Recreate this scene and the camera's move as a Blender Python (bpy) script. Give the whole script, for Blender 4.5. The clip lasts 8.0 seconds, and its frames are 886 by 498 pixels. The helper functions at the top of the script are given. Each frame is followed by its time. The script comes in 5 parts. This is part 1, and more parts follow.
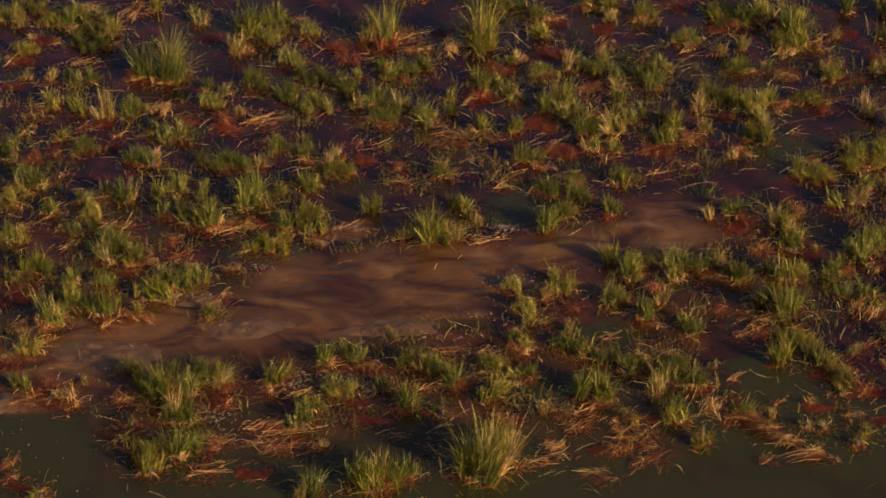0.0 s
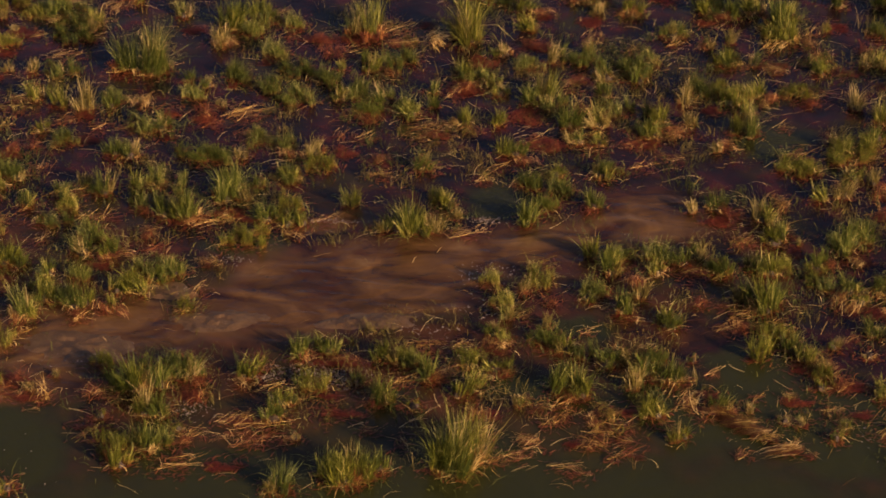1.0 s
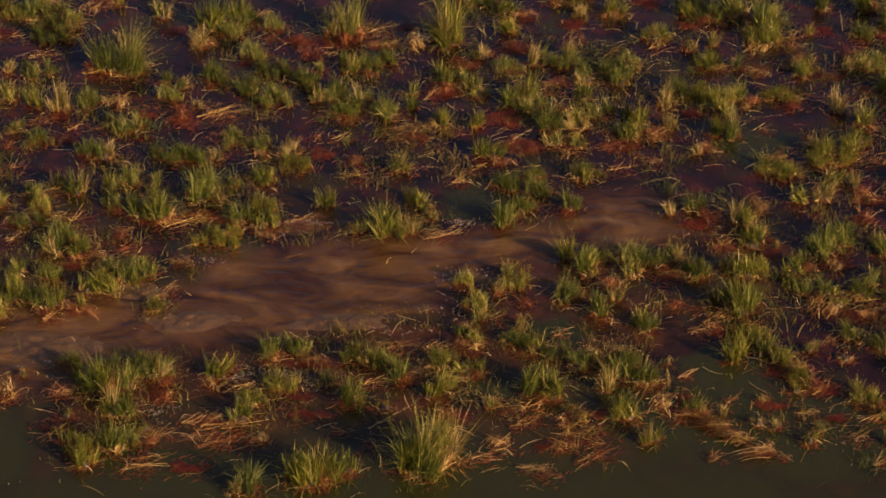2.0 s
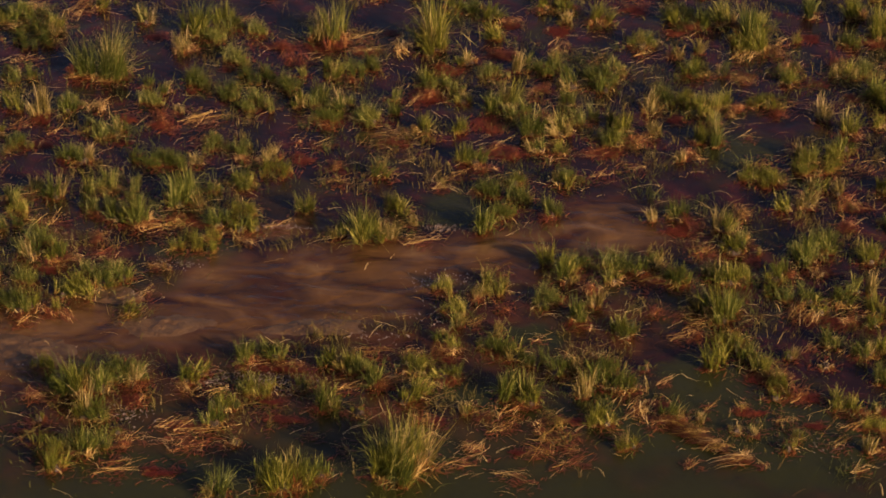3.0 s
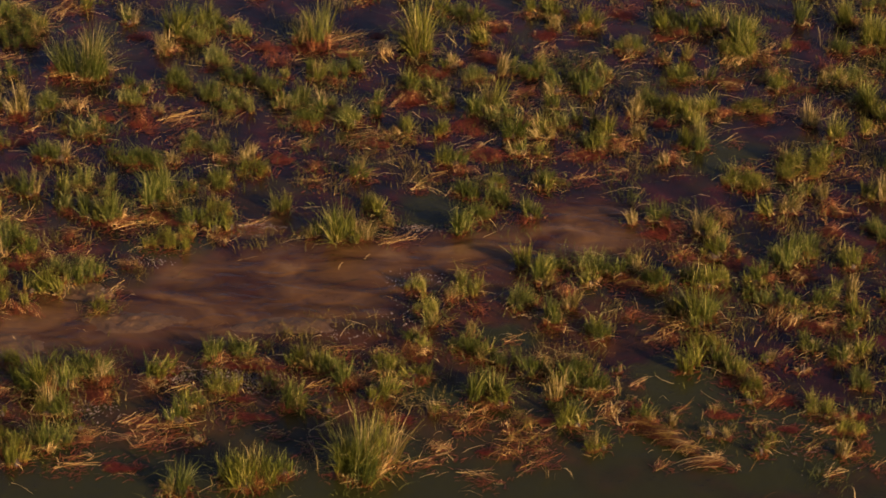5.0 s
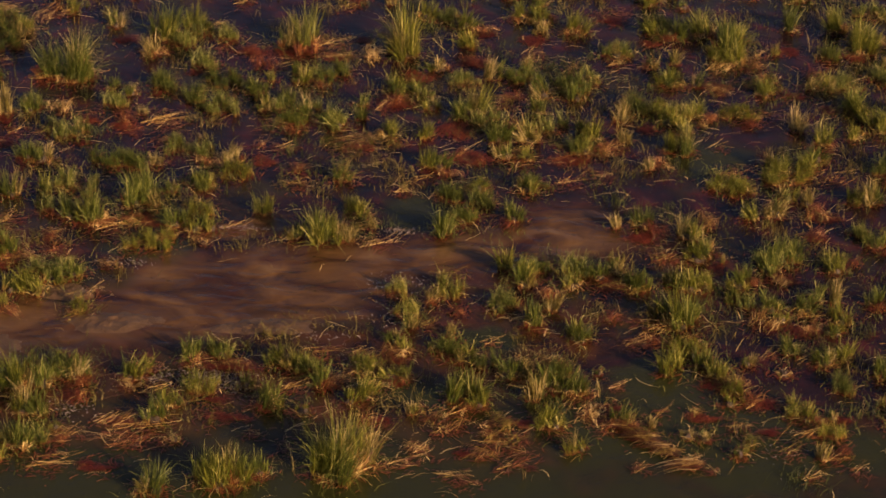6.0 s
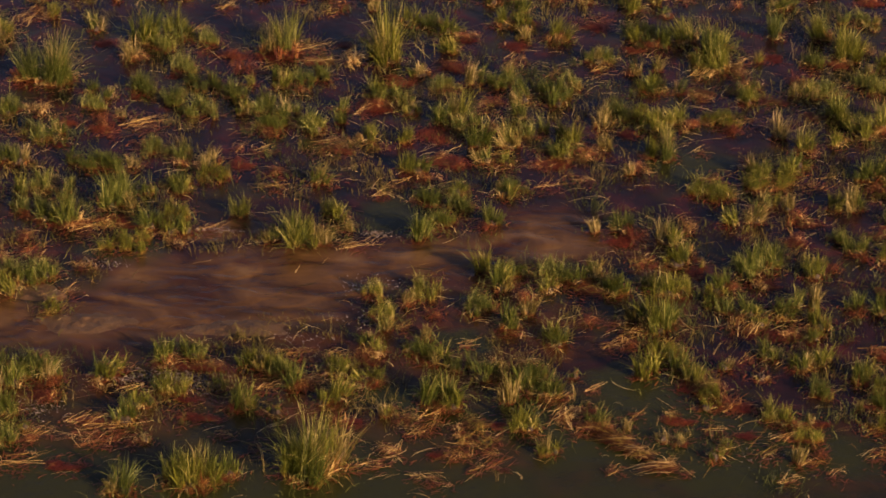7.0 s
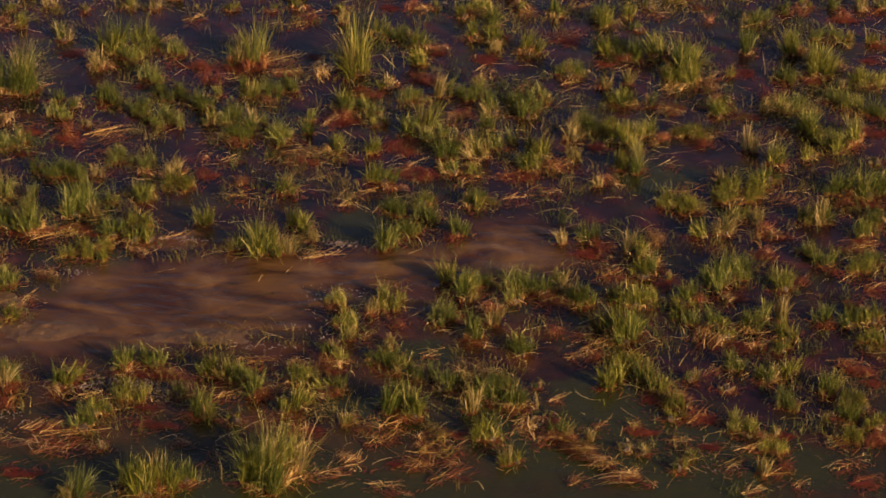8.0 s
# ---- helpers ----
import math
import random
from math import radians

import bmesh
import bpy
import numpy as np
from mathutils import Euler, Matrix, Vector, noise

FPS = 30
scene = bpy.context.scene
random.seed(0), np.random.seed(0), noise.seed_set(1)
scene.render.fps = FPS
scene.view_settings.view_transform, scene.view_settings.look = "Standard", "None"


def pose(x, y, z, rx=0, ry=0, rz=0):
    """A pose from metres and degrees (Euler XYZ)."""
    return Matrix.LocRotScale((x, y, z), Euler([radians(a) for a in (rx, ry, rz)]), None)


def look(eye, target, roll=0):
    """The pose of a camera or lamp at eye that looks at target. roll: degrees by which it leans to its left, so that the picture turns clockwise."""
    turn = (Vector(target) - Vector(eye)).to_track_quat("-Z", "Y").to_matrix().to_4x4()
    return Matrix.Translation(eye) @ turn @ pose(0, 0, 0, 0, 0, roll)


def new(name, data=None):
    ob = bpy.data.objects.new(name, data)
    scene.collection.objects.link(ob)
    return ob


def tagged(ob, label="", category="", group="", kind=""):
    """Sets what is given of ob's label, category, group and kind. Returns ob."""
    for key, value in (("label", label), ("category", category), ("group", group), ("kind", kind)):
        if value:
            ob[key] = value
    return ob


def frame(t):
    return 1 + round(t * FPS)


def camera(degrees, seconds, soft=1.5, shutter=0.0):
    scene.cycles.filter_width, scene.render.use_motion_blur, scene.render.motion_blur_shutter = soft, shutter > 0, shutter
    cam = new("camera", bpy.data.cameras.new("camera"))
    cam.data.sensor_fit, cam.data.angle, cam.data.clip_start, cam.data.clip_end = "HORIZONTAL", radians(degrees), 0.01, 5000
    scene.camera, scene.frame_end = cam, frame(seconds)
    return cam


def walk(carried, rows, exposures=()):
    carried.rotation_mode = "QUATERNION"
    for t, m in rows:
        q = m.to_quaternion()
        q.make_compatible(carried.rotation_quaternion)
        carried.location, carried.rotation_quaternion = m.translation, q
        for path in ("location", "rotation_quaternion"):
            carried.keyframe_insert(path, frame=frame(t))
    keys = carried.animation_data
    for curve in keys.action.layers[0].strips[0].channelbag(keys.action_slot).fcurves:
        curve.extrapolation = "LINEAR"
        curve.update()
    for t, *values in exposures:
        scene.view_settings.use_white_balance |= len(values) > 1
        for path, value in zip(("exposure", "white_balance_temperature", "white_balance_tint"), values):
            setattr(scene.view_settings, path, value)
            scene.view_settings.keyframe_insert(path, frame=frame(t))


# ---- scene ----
cam = camera(18.0, 8.0, soft=1.82)
# seconds, place of the eye, then yaw, pitch and roll of the camera
PATH = [
    (0, -0.000, 0.000, 31.339, -0.001, -33.279, -1.561),
    (0.5, 0.525, 0.210, 31.072, 0.412, -33.267, -1.414),
    (1, 1.050, 0.358, 30.833, 0.754, -33.176, -1.318),
    (1.5, 1.520, 0.491, 30.541, 1.013, -32.996, -1.238),
    (3, 2.649, 0.810, 29.788, 1.594, -32.345, -1.303),
    (3.5, 3.016, 0.901, 29.537, 1.885, -32.132, -1.279),
    (4, 3.333, 0.984, 29.324, 2.127, -31.992, -1.290),
    (5.5, 4.237, 1.084, 28.555, 2.780, -31.333, -1.381),
    (6, 4.570, 1.109, 28.292, 2.945, -31.063, -1.475),
    (6.5, 4.879, 1.175, 27.968, 3.066, -30.778, -1.556),
    (7, 5.144, 1.224, 27.641, 3.110, -30.444, -1.664),
    (7.5, 5.410, 1.322, 27.267, 3.040, -30.052, -1.882),
    (8, 5.658, 1.402, 26.911, 2.935, -29.621, -2.099),
]
walk(cam, [(t, pose(x, y, z, 90 + pitch, 0, yaw) @ pose(0, 0, 0, 0, 0, -roll)) for t, x, y, z, yaw, pitch, roll in PATH],
     exposures=[(0.0, 1.06, 6650, 39), (8.0, 1.06, 6650, 39)])

# ---- light: a low warm sun behind the camera's right shoulder, clear evening sky ----
SUN_AZIMUTH, SUN_HEIGHT = 128.0, 18.0
world = bpy.data.worlds.new("evening_sky")
scene.world = world
world.use_nodes = True
sky = world.node_tree.nodes.new("ShaderNodeTexSky")
sky.sky_type, sky.sun_disc = "NISHITA", False
sky.sun_elevation, sky.sun_rotation = radians(SUN_HEIGHT), radians(SUN_AZIMUTH)
sky.dust_density = 2.5
background = world.node_tree.nodes["Background"]
world.node_tree.links.new(sky.outputs[0], background.inputs[0])
background.inputs[1].default_value = 0.045
lamp = bpy.data.lights.new("sun", "SUN")
lamp.energy, lamp.angle, lamp.color = 5.0, radians(0.6), (1.0, 0.70, 0.37)
sun = new("sun", lamp)
sun_way = Vector((math.sin(radians(SUN_AZIMUTH)) * math.cos(radians(SUN_HEIGHT)),
                  math.cos(radians(SUN_AZIMUTH)) * math.cos(radians(SUN_HEIGHT)), math.sin(radians(SUN_HEIGHT))))
sun.matrix_world = look(Vector((0, 45, 0)) + 60 * sun_way, (0, 45, 0))


# ---- materials ----
def shader(name):
    m = bpy.data.materials.new(name)
    m.use_nodes = True
    m.node_tree.nodes.clear()
    out = m.node_tree.nodes.new("ShaderNodeOutputMaterial")
    return m, m.node_tree.nodes, m.node_tree.links, out


def ramp(nodes, stops):
    r = nodes.new("ShaderNodeValToRGB")
    while len(r.color_ramp.elements) < len(stops):
        r.color_ramp.elements.new(0.5)
    for e, (p, c) in zip(r.color_ramp.elements, stops):
        e.position, e.color = p, (*c, 1)
    return r


def leaf_material(name, stops, translucent=0.3, rough=0.55, sheath=0.0):
    """Leaves and straws: every blade has its own shade, every clump its own cast, with blotches along the blade.
    sheath: the height up to which withered rusty sheaths wrap the stems."""
    m, nodes, links, out = shader(name)
    geo, info = nodes.new("ShaderNodeNewGeometry"), nodes.new("ShaderNodeObjectInfo")
    place, tex = nodes.new("ShaderNodeTexCoord"), nodes.new("ShaderNodeTexNoise")
    tex.inputs["Scale"].default_value, tex.inputs["Detail"].default_value = 9.0, 3.0
    links.new(place.outputs["Object"], tex.inputs["Vector"])
    a, b = nodes.new("ShaderNodeMath"), nodes.new("ShaderNodeMath")
    a.operation = b.operation = "MULTIPLY_ADD"
    links.new(geo.outputs["Random Per Island"], a.inputs[0])
    a.inputs[1].default_value = 0.8
    links.new(b.outputs[0], a.inputs[2])
    links.new(info.outputs["Random"], b.inputs[0])
    b.inputs[1].default_value = 0.36
    c = nodes.new("ShaderNodeMath")
    c.operation, c.inputs[1].default_value, c.inputs[2].default_value = "MULTIPLY_ADD", 0.5, -0.34
    links.new(tex.outputs[0], c.inputs[0])
    links.new(c.outputs[0], b.inputs[2])
    r = ramp(nodes, stops)
    links.new(a.outputs[0], r.inputs[0])
    p, tl, mix = nodes.new("ShaderNodeBsdfPrincipled"), nodes.new("ShaderNodeBsdfTranslucent"), nodes.new("ShaderNodeMixShader")
    p.inputs["Roughness"].default_value = rough
    p.inputs["Specular IOR Level"].default_value = 0.3
    colour = r.outputs[0]
    if sheath:
        split, edge, wrap, husk = nodes.new("ShaderNodeSeparateXYZ"), nodes.new("ShaderNodeMapRange"), nodes.new("ShaderNodeMix"), ramp(nodes, [(0.2, (0.105, 0.034, 0.009)), (0.85, (0.32, 0.165, 0.036))])
        links.new(place.outputs["Object"], split.inputs[0])
        links.new(split.outputs[2], edge.inputs[0])
        for k, v in enumerate((0.25 * sheath, sheath, 0.72, 0.0)):
            edge.inputs[1 + k].default_value = v
        links.new(geo.outputs["Random Per Island"], husk.inputs[0])
        wrap.data_type = "RGBA"
        links.new(edge.outputs[0], wrap.inputs[0])
        links.new(colour, wrap.inputs[6])
        links.new(husk.outputs[0], wrap.inputs[7])
        colour = wrap.outputs[2]
    links.new(colour, p.inputs["Base Color"])
    links.new(colour, tl.inputs[0])
    mix.inputs[0].default_value = translucent
    links.new(p.outputs[0], mix.inputs[1])
    links.new(tl.outputs[0], mix.inputs[2])
    links.new(mix.outputs[0], out.inputs[0])
    return m


GREEN = leaf_material("green_grass", [(0.0, (0.022, 0.034, 0.006)), (0.4, (0.052, 0.078, 0.009)), (0.75, (0.125, 0.155, 0.020)), (1.0, (0.42, 0.42, 0.13))], sheath=0.075)
OLIVE = leaf_material("olive_grass", [(0.0, (0.030, 0.034, 0.004)), (0.4, (0.086, 0.106, 0.009)), (0.78, (0.205, 0.220, 0.024)), (1.0, (0.58, 0.53, 0.17))], sheath=0.10)
PALE = leaf_material("pale_grass", [(0.0, (0.05, 0.045, 0.010)), (0.5, (0.17, 0.145, 0.030)), (1.0, (0.60, 0.50, 0.23))], sheath=0.07)
STRAW = leaf_material("straw", [(0.0, (0.07, 0.018, 0.006)), (0.35, (0.125, 0.056, 0.012)), (0.55, (0.36, 0.235, 0.045)), (0.82, (0.83, 0.66, 0.28))], 0.12)
RUSSET = leaf_material("russet_straw", [(0.0, (0.045, 0.010, 0.006)), (0.5, (0.14, 0.032, 0.011)), (0.72, (0.30, 0.120, 0.022)), (0.92, (0.86, 0.62, 0.24))], 0.12)
MIXED = leaf_material("green_straw", [(0.0, (0.045, 0.030, 0.006)), (0.45, (0.12, 0.098, 0.012)), (0.75, (0.30, 0.23, 0.040)), (1.0, (0.72, 0.56, 0.24))], 0.15)
RUST = leaf_material("rust_weed", [(0.0, (0.028, 0.006, 0.005)), (0.5, (0.085, 0.014, 0.009)), (0.85, (0.17, 0.030, 0.014)), (1.0, (0.30, 0.09, 0.028))], 0.1, 0.45)
LOW_GREEN = leaf_material("low_green_growth", [(0.0, (0.022, 0.032, 0.005)), (0.5, (0.046, 0.066, 0.008)), (1.0, (0.125, 0.140, 0.028))], 0.2)
LOW_OLIVE = leaf_material("low_olive_growth", [(0.0, (0.034, 0.026, 0.007)), (0.5, (0.072, 0.068, 0.010)), (0.9, (0.165, 0.145, 0.030)), (1.0, (0.34, 0.27, 0.09))], 0.2)
SODDEN = leaf_material("sodden_litter", [(0.0, (0.028, 0.006, 0.005)), (0.55, (0.085, 0.020, 0.009)), (0.9, (0.15, 0.042, 0.015)), (1.0, (0.24, 0.085, 0.026))], 0.05, 0.4)


def peat_material():
    m, nodes, links, out = shader("peat")
    place, tex = nodes.new("ShaderNodeTexCoord"), nodes.new("ShaderNodeTexNoise")
    tex.inputs["Scale"].default_value, tex.inputs["Detail"].default_value = 22.0, 6.0
    links.new(place.outputs["Object"], tex.inputs["Vector"])
    r = ramp(nodes, [(0.3, (0.012, 0.009, 0.006)), (0.7, (0.05, 0.03, 0.017))])
    links.new(tex.outputs[0], r.inputs[0])
    p, bump = nodes.new("ShaderNodeBsdfPrincipled"), nodes.new("ShaderNodeBump")
    p.inputs["Roughness"].default_value = 0.7
    bump.inputs["Strength"].default_value = 0.8
    links.new(tex.outputs[0], bump.inputs["Height"])
    links.new(bump.outputs[0], p.inputs["Normal"])
    links.new(r.outputs[0], p.inputs["Base Color"])
    links.new(p.outputs[0], out.inputs[0])
    return m


PEAT = peat_material()


def flake_material():
    m, nodes, links, out = shader("scum")
    geo = nodes.new("ShaderNodeNewGeometry")
    r = ramp(nodes, [(0.0, (0.10, 0.085, 0.065)), (1.0, (0.34, 0.29, 0.24))])
    links.new(geo.outputs["Random Per Island"], r.inputs[0])
    p = nodes.new("ShaderNodeBsdfPrincipled")
    p.inputs["Roughness"].default_value = 0.4
    links.new(r.outputs[0], p.inputs["Base Color"])
    links.new(p.outputs[0], out.inputs[0])
    return m


SCUM = flake_material()


def water_material():
    """Dark marsh water; stirred-up mud colours it brown along the trodden channel."""
    m, nodes, links, out = shader("marsh_water")
    geo = nodes.new("ShaderNodeNewGeometry")
    warp, big, fine = (nodes.new("ShaderNodeTexNoise") for _ in range(3))
    for n, s, d in ((warp, 0.55, 4.0), (big, 1.6, 6.0), (fine, 7.0, 5.0)):
        n.inputs["Scale"].default_value, n.inputs["Detail"].default_value = s, d
        links.new(geo.outputs["Position"], n.inputs["Vector"])
    shift, add = nodes.new("ShaderNodeVectorMath"), nodes.new("ShaderNodeVectorMath")
    shift.operation, shift.inputs[1].default_value, shift.inputs[2].default_value = "MULTIPLY_ADD", (2.6, 2.6, 0), (-1.3, -1.3, 0)
    links.new(warp.outputs["Color"], shift.inputs[0])
    links.new(shift.outputs[0], add.inputs[0])
    links.new(geo.outputs["Position"], add.inputs[1])
    def patches(spots):
        mask = None
        for x, y, turn, along, across in spots:
            mp, ln, rg = nodes.new("ShaderNodeMapping"), nodes.new("ShaderNodeVectorMath"), nodes.new("ShaderNodeMapRange")
            mp.vector_type = "TEXTURE"
            mp.inputs["Location"].default_value, mp.inputs["Rotation"].default_value = (x, y, 0), (0, 0, radians(turn))
            mp.inputs["Scale"].default_value = (along, across, 1)
            links.new(add.outputs[0], mp.inputs["Vector"])
            ln.operation = "LENGTH"
            links.new(mp.outputs[0], ln.inputs[0])
            rg.interpolation_type = "SMOOTHSTEP"
            for k, v in enumerate((0.5, 1.2, 1.0, 0.0)):
                rg.inputs[1 + k].default_value = v
            links.new(ln.outputs["Value"], rg.inputs[0])
            if mask is None:
                mask = rg.outputs[0]
            else:
                mx = nodes.new("ShaderNodeMath")
                mx.operation = "MAXIMUM"
                links.new(mask, mx.inputs[0])
                links.new(rg.outputs[0], mx.inputs[1])
                mask = mx.outputs[0]
        return mask

    mud, algae, peat = patches(MUD_PLUMES), patches(ALGAE_PLUMES), patches(PEAT_PLUMES)
    clear = ramp(nodes, [(0.32, (0.007, 0.005, 0.006)), (0.5, (0.017, 0.007, 0.008)), (0.7, (0.046, 0.012, 0.010))])
    silt = ramp(nodes, [(0.28, (0.026, 0.012, 0.007)), (0.44, (0.058, 0.030, 0.011)), (0.6, (0.090, 0.050, 0.018)), (0.74, (0.13, 0.082, 0.034))])
    links.new(big.outputs[0], clear.inputs[0])
    comb, streak = nodes.new("ShaderNodeMapping"), nodes.new("ShaderNodeTexNoise")
    comb.inputs["Scale"].default_value, comb.inputs["Rotation"].default_value = (0.42, 0.8, 1), (0, 0, radians(-10))
    streak.inputs["Scale"].default_value, streak.inputs["Detail"].default_value, streak.inputs["Distortion"].default_value = 1.9, 5.0, 0.9
    links.new(geo.outputs["Position"], comb.inputs["Vector"])
    links.new(comb.outputs[0], streak.inputs["Vector"])
    links.new(streak.outputs[0], silt.inputs[0])
    tone = nodes.new("ShaderNodeMix")
    tone.data_type = "RGBA"
    torn, blot = nodes.new("ShaderNodeMapRange"), nodes.new("ShaderNodeMath")
    for k, v in enumerate((0.34, 0.56, 0.5, 1.0)):
        torn.inputs[1 + k].default_value = v
    blot.operation = "MULTIPLY"
    links.new(streak.outputs[0], torn.inputs[0])
    links.new(torn.outputs[0], blot.inputs[0])
    links.new(mud, blot.inputs[1])
    links.new(blot.outputs[0], tone.inputs[0])
    green = nodes.new("ShaderNodeMix")
    green.data_type = "RGBA"
    green.inputs[7].default_value = (0.019, 0.023, 0.007, 1)
    links.new(algae, green.inputs[0])
    slime, drift, haze = nodes.new("ShaderNodeTexNoise"), nodes.new("ShaderNodeMapRange"), nodes.new("ShaderNodeMix")
    slime.inputs["Scale"].default_value, slime.inputs["Detail"].default_value = 0.75, 5.0
    for k, v in enumerate((0.5, 0.64, 0.0, 0.7)):
        drift.inputs[1 + k].default_value = v
    haze.data_type = "RGBA"
    haze.inputs[7].default_value = (0.022, 0.021, 0.005, 1)
    links.new(add.outputs[0], slime.inputs["Vector"])
    links.new(slime.outputs[0], drift.inputs[0])
    links.new(drift.outputs[0], haze.inputs[0])
    tea, stain = ramp(nodes, [(0.35, (0.014, 0.007, 0.004)), (0.5, (0.036, 0.016, 0.006)), (0.68, (0.068, 0.029, 0.010))]), nodes.new("ShaderNodeMix")
    stain.data_type = "RGBA"
    links.new(big.outputs[0], tea.inputs[0])
    links.new(peat, stain.inputs[0])
    links.new(clear.outputs[0], stain.inputs[6])
    links.new(tea.outputs[0], stain.inputs[7])
    links.new(stain.outputs[2], haze.inputs[6])
    links.new(haze.outputs[2], green.inputs[6])
    links.new(green.outputs[2], tone.inputs[6])
    links.new(silt.outputs[0], tone.inputs[7])
    rough = nodes.new("ShaderNodeMapRange")
    for k, v in enumerate((0.0, 1.0, 0.06, 0.15)):
        rough.inputs[1 + k].default_value = v
    links.new(mud, rough.inputs[0])
    p, bump, bump2 = nodes.new("ShaderNodeBsdfPrincipled"), nodes.new("ShaderNodeBump"), nodes.new("ShaderNodeBump")
    p.inputs["IOR"].default_value = 1.33
    p.inputs["Specular IOR Level"].default_value = 0.42
    bump.inputs["Strength"].default_value, bump.inputs["Distance"].default_value = 0.4, 0.07
    bump2.inputs["Strength"].default_value, bump2.inputs["Distance"].default_value = 0.25, 0.015
    links.new(big.outputs[0], bump.inputs["Height"])
    links.new(fine.outputs[0], bump2.inputs["Height"])
    ridge, stirred = nodes.new("ShaderNodeBump"), nodes.new("ShaderNodeMath")
    ridge.inputs["Distance"].default_value, stirred.operation, stirred.inputs[1].default_value = 0.10, "MULTIPLY", 0.35
    links.new(mud, stirred.inputs[0])
    links.new(stirred.outputs[0], ridge.inputs["Strength"])
    links.new(streak.outputs[0], ridge.inputs["Height"])
    links.new(bump.outputs[0], ridge.inputs["Normal"])
    churn, crest, fit_mud = nodes.new("ShaderNodeTexNoise"), nodes.new("ShaderNodeBump"), nodes.new("ShaderNodeMath")
    churn.inputs["Scale"].default_value, churn.inputs["Detail"].default_value, churn.inputs["Distortion"].default_value = 3.6, 4.0, 0.6
    links.new(comb.outputs[0], churn.inputs["Vector"])
    crest.inputs["Distance"].default_value, fit_mud.operation, fit_mud.inputs[1].default_value = 0.10, "MULTIPLY", 0.5
    links.new(mud, fit_mud.inputs[0])
    links.new(fit_mud.outputs[0], crest.inputs["Strength"])
    links.new(churn.outputs[0], crest.inputs["Height"])
    links.new(ridge.outputs[0], crest.inputs["Normal"])
    links.new(crest.outputs[0], bump2.inputs["Normal"])
    links.new(bump2.outputs[0], p.inputs["Normal"])
    links.new(tone.outputs[2], p.inputs["Base Color"])
    links.new(rough.outputs[0], p.inputs["Roughness"])
    links.new(p.outputs[0], out.inputs[0])
    return m


# ---- the marsh's sheet of water ----
# centre x, y, turn in degrees, half length and half width of each plume of mud
MUD_PLUMES = [
    (-5.7, 44.4, 6, 2.34, 1.44),
    (-2.3, 45.6, 14, 2.27, 1.69),
    (-0.1, 46.6, 16, 2.54, 1.71),
    (2.2, 47.6, 22, 2.33, 1.27),
    (4.6, 49.0, 25, 1.50, 1.42),
    (-2.0, 48.4, 5, 1.62, 0.47),
    (-8.1, 42.1, 10, 0.87, 0.77),
    (-6.6, 43.5, 4, 1.96, 1.24),
]
# the same for patches where algae colour the open water olive
ALGAE_PLUMES = [
    (7.3, 42.0, -6, 5.04, 1.80),
    (2.1, 42.9, -4, 1.71, 0.75),
    (-3.6, 47.2, 10, 1.18, 0.70),
    (1.1, 37.4, 2, 13.48, 4.89),
    (-7.1, 40.6, 0, 1.48, 1.82),
    (-3.5, 39.9, 0, 2.28, 0.92),
    (6.4, 43.4, 0, 1.15, 0.76),
    (7.4, 52.2, 10, 1.31, 0.74),
    (1.4, 49.4, 0, 0.95, 0.71),
    (2.8, 45.0, 0, 0.83, 0.56),
]
# and for water stained brown by the peat and by sunken leaves
PEAT_PLUMES = [
    (-2.8, 42.4, 4, 4.2, 2.2),
    (1.6, 43.6, 8, 3.4, 2.2),
    (-7.4, 46.8, 8, 2.6, 2.4),
    (4.6, 45.6, 10, 2.6, 1.6),
    (6.4, 47.6, 12, 2.2, 1.4),
    (3.0, 41.6, 0, 2.2, 0.8),
]
WATER = water_material()
bm = bmesh.new()
bmesh.ops.create_grid(bm, x_segments=40, y_segments=40, size=900)
me = bpy.data.meshes.new("water")
bm.to_mesh(me)
bm.free()
me.materials.append(WATER)
tagged(new("water", me), "dark still marsh water, stirred brown along a channel", "water", kind="structure")


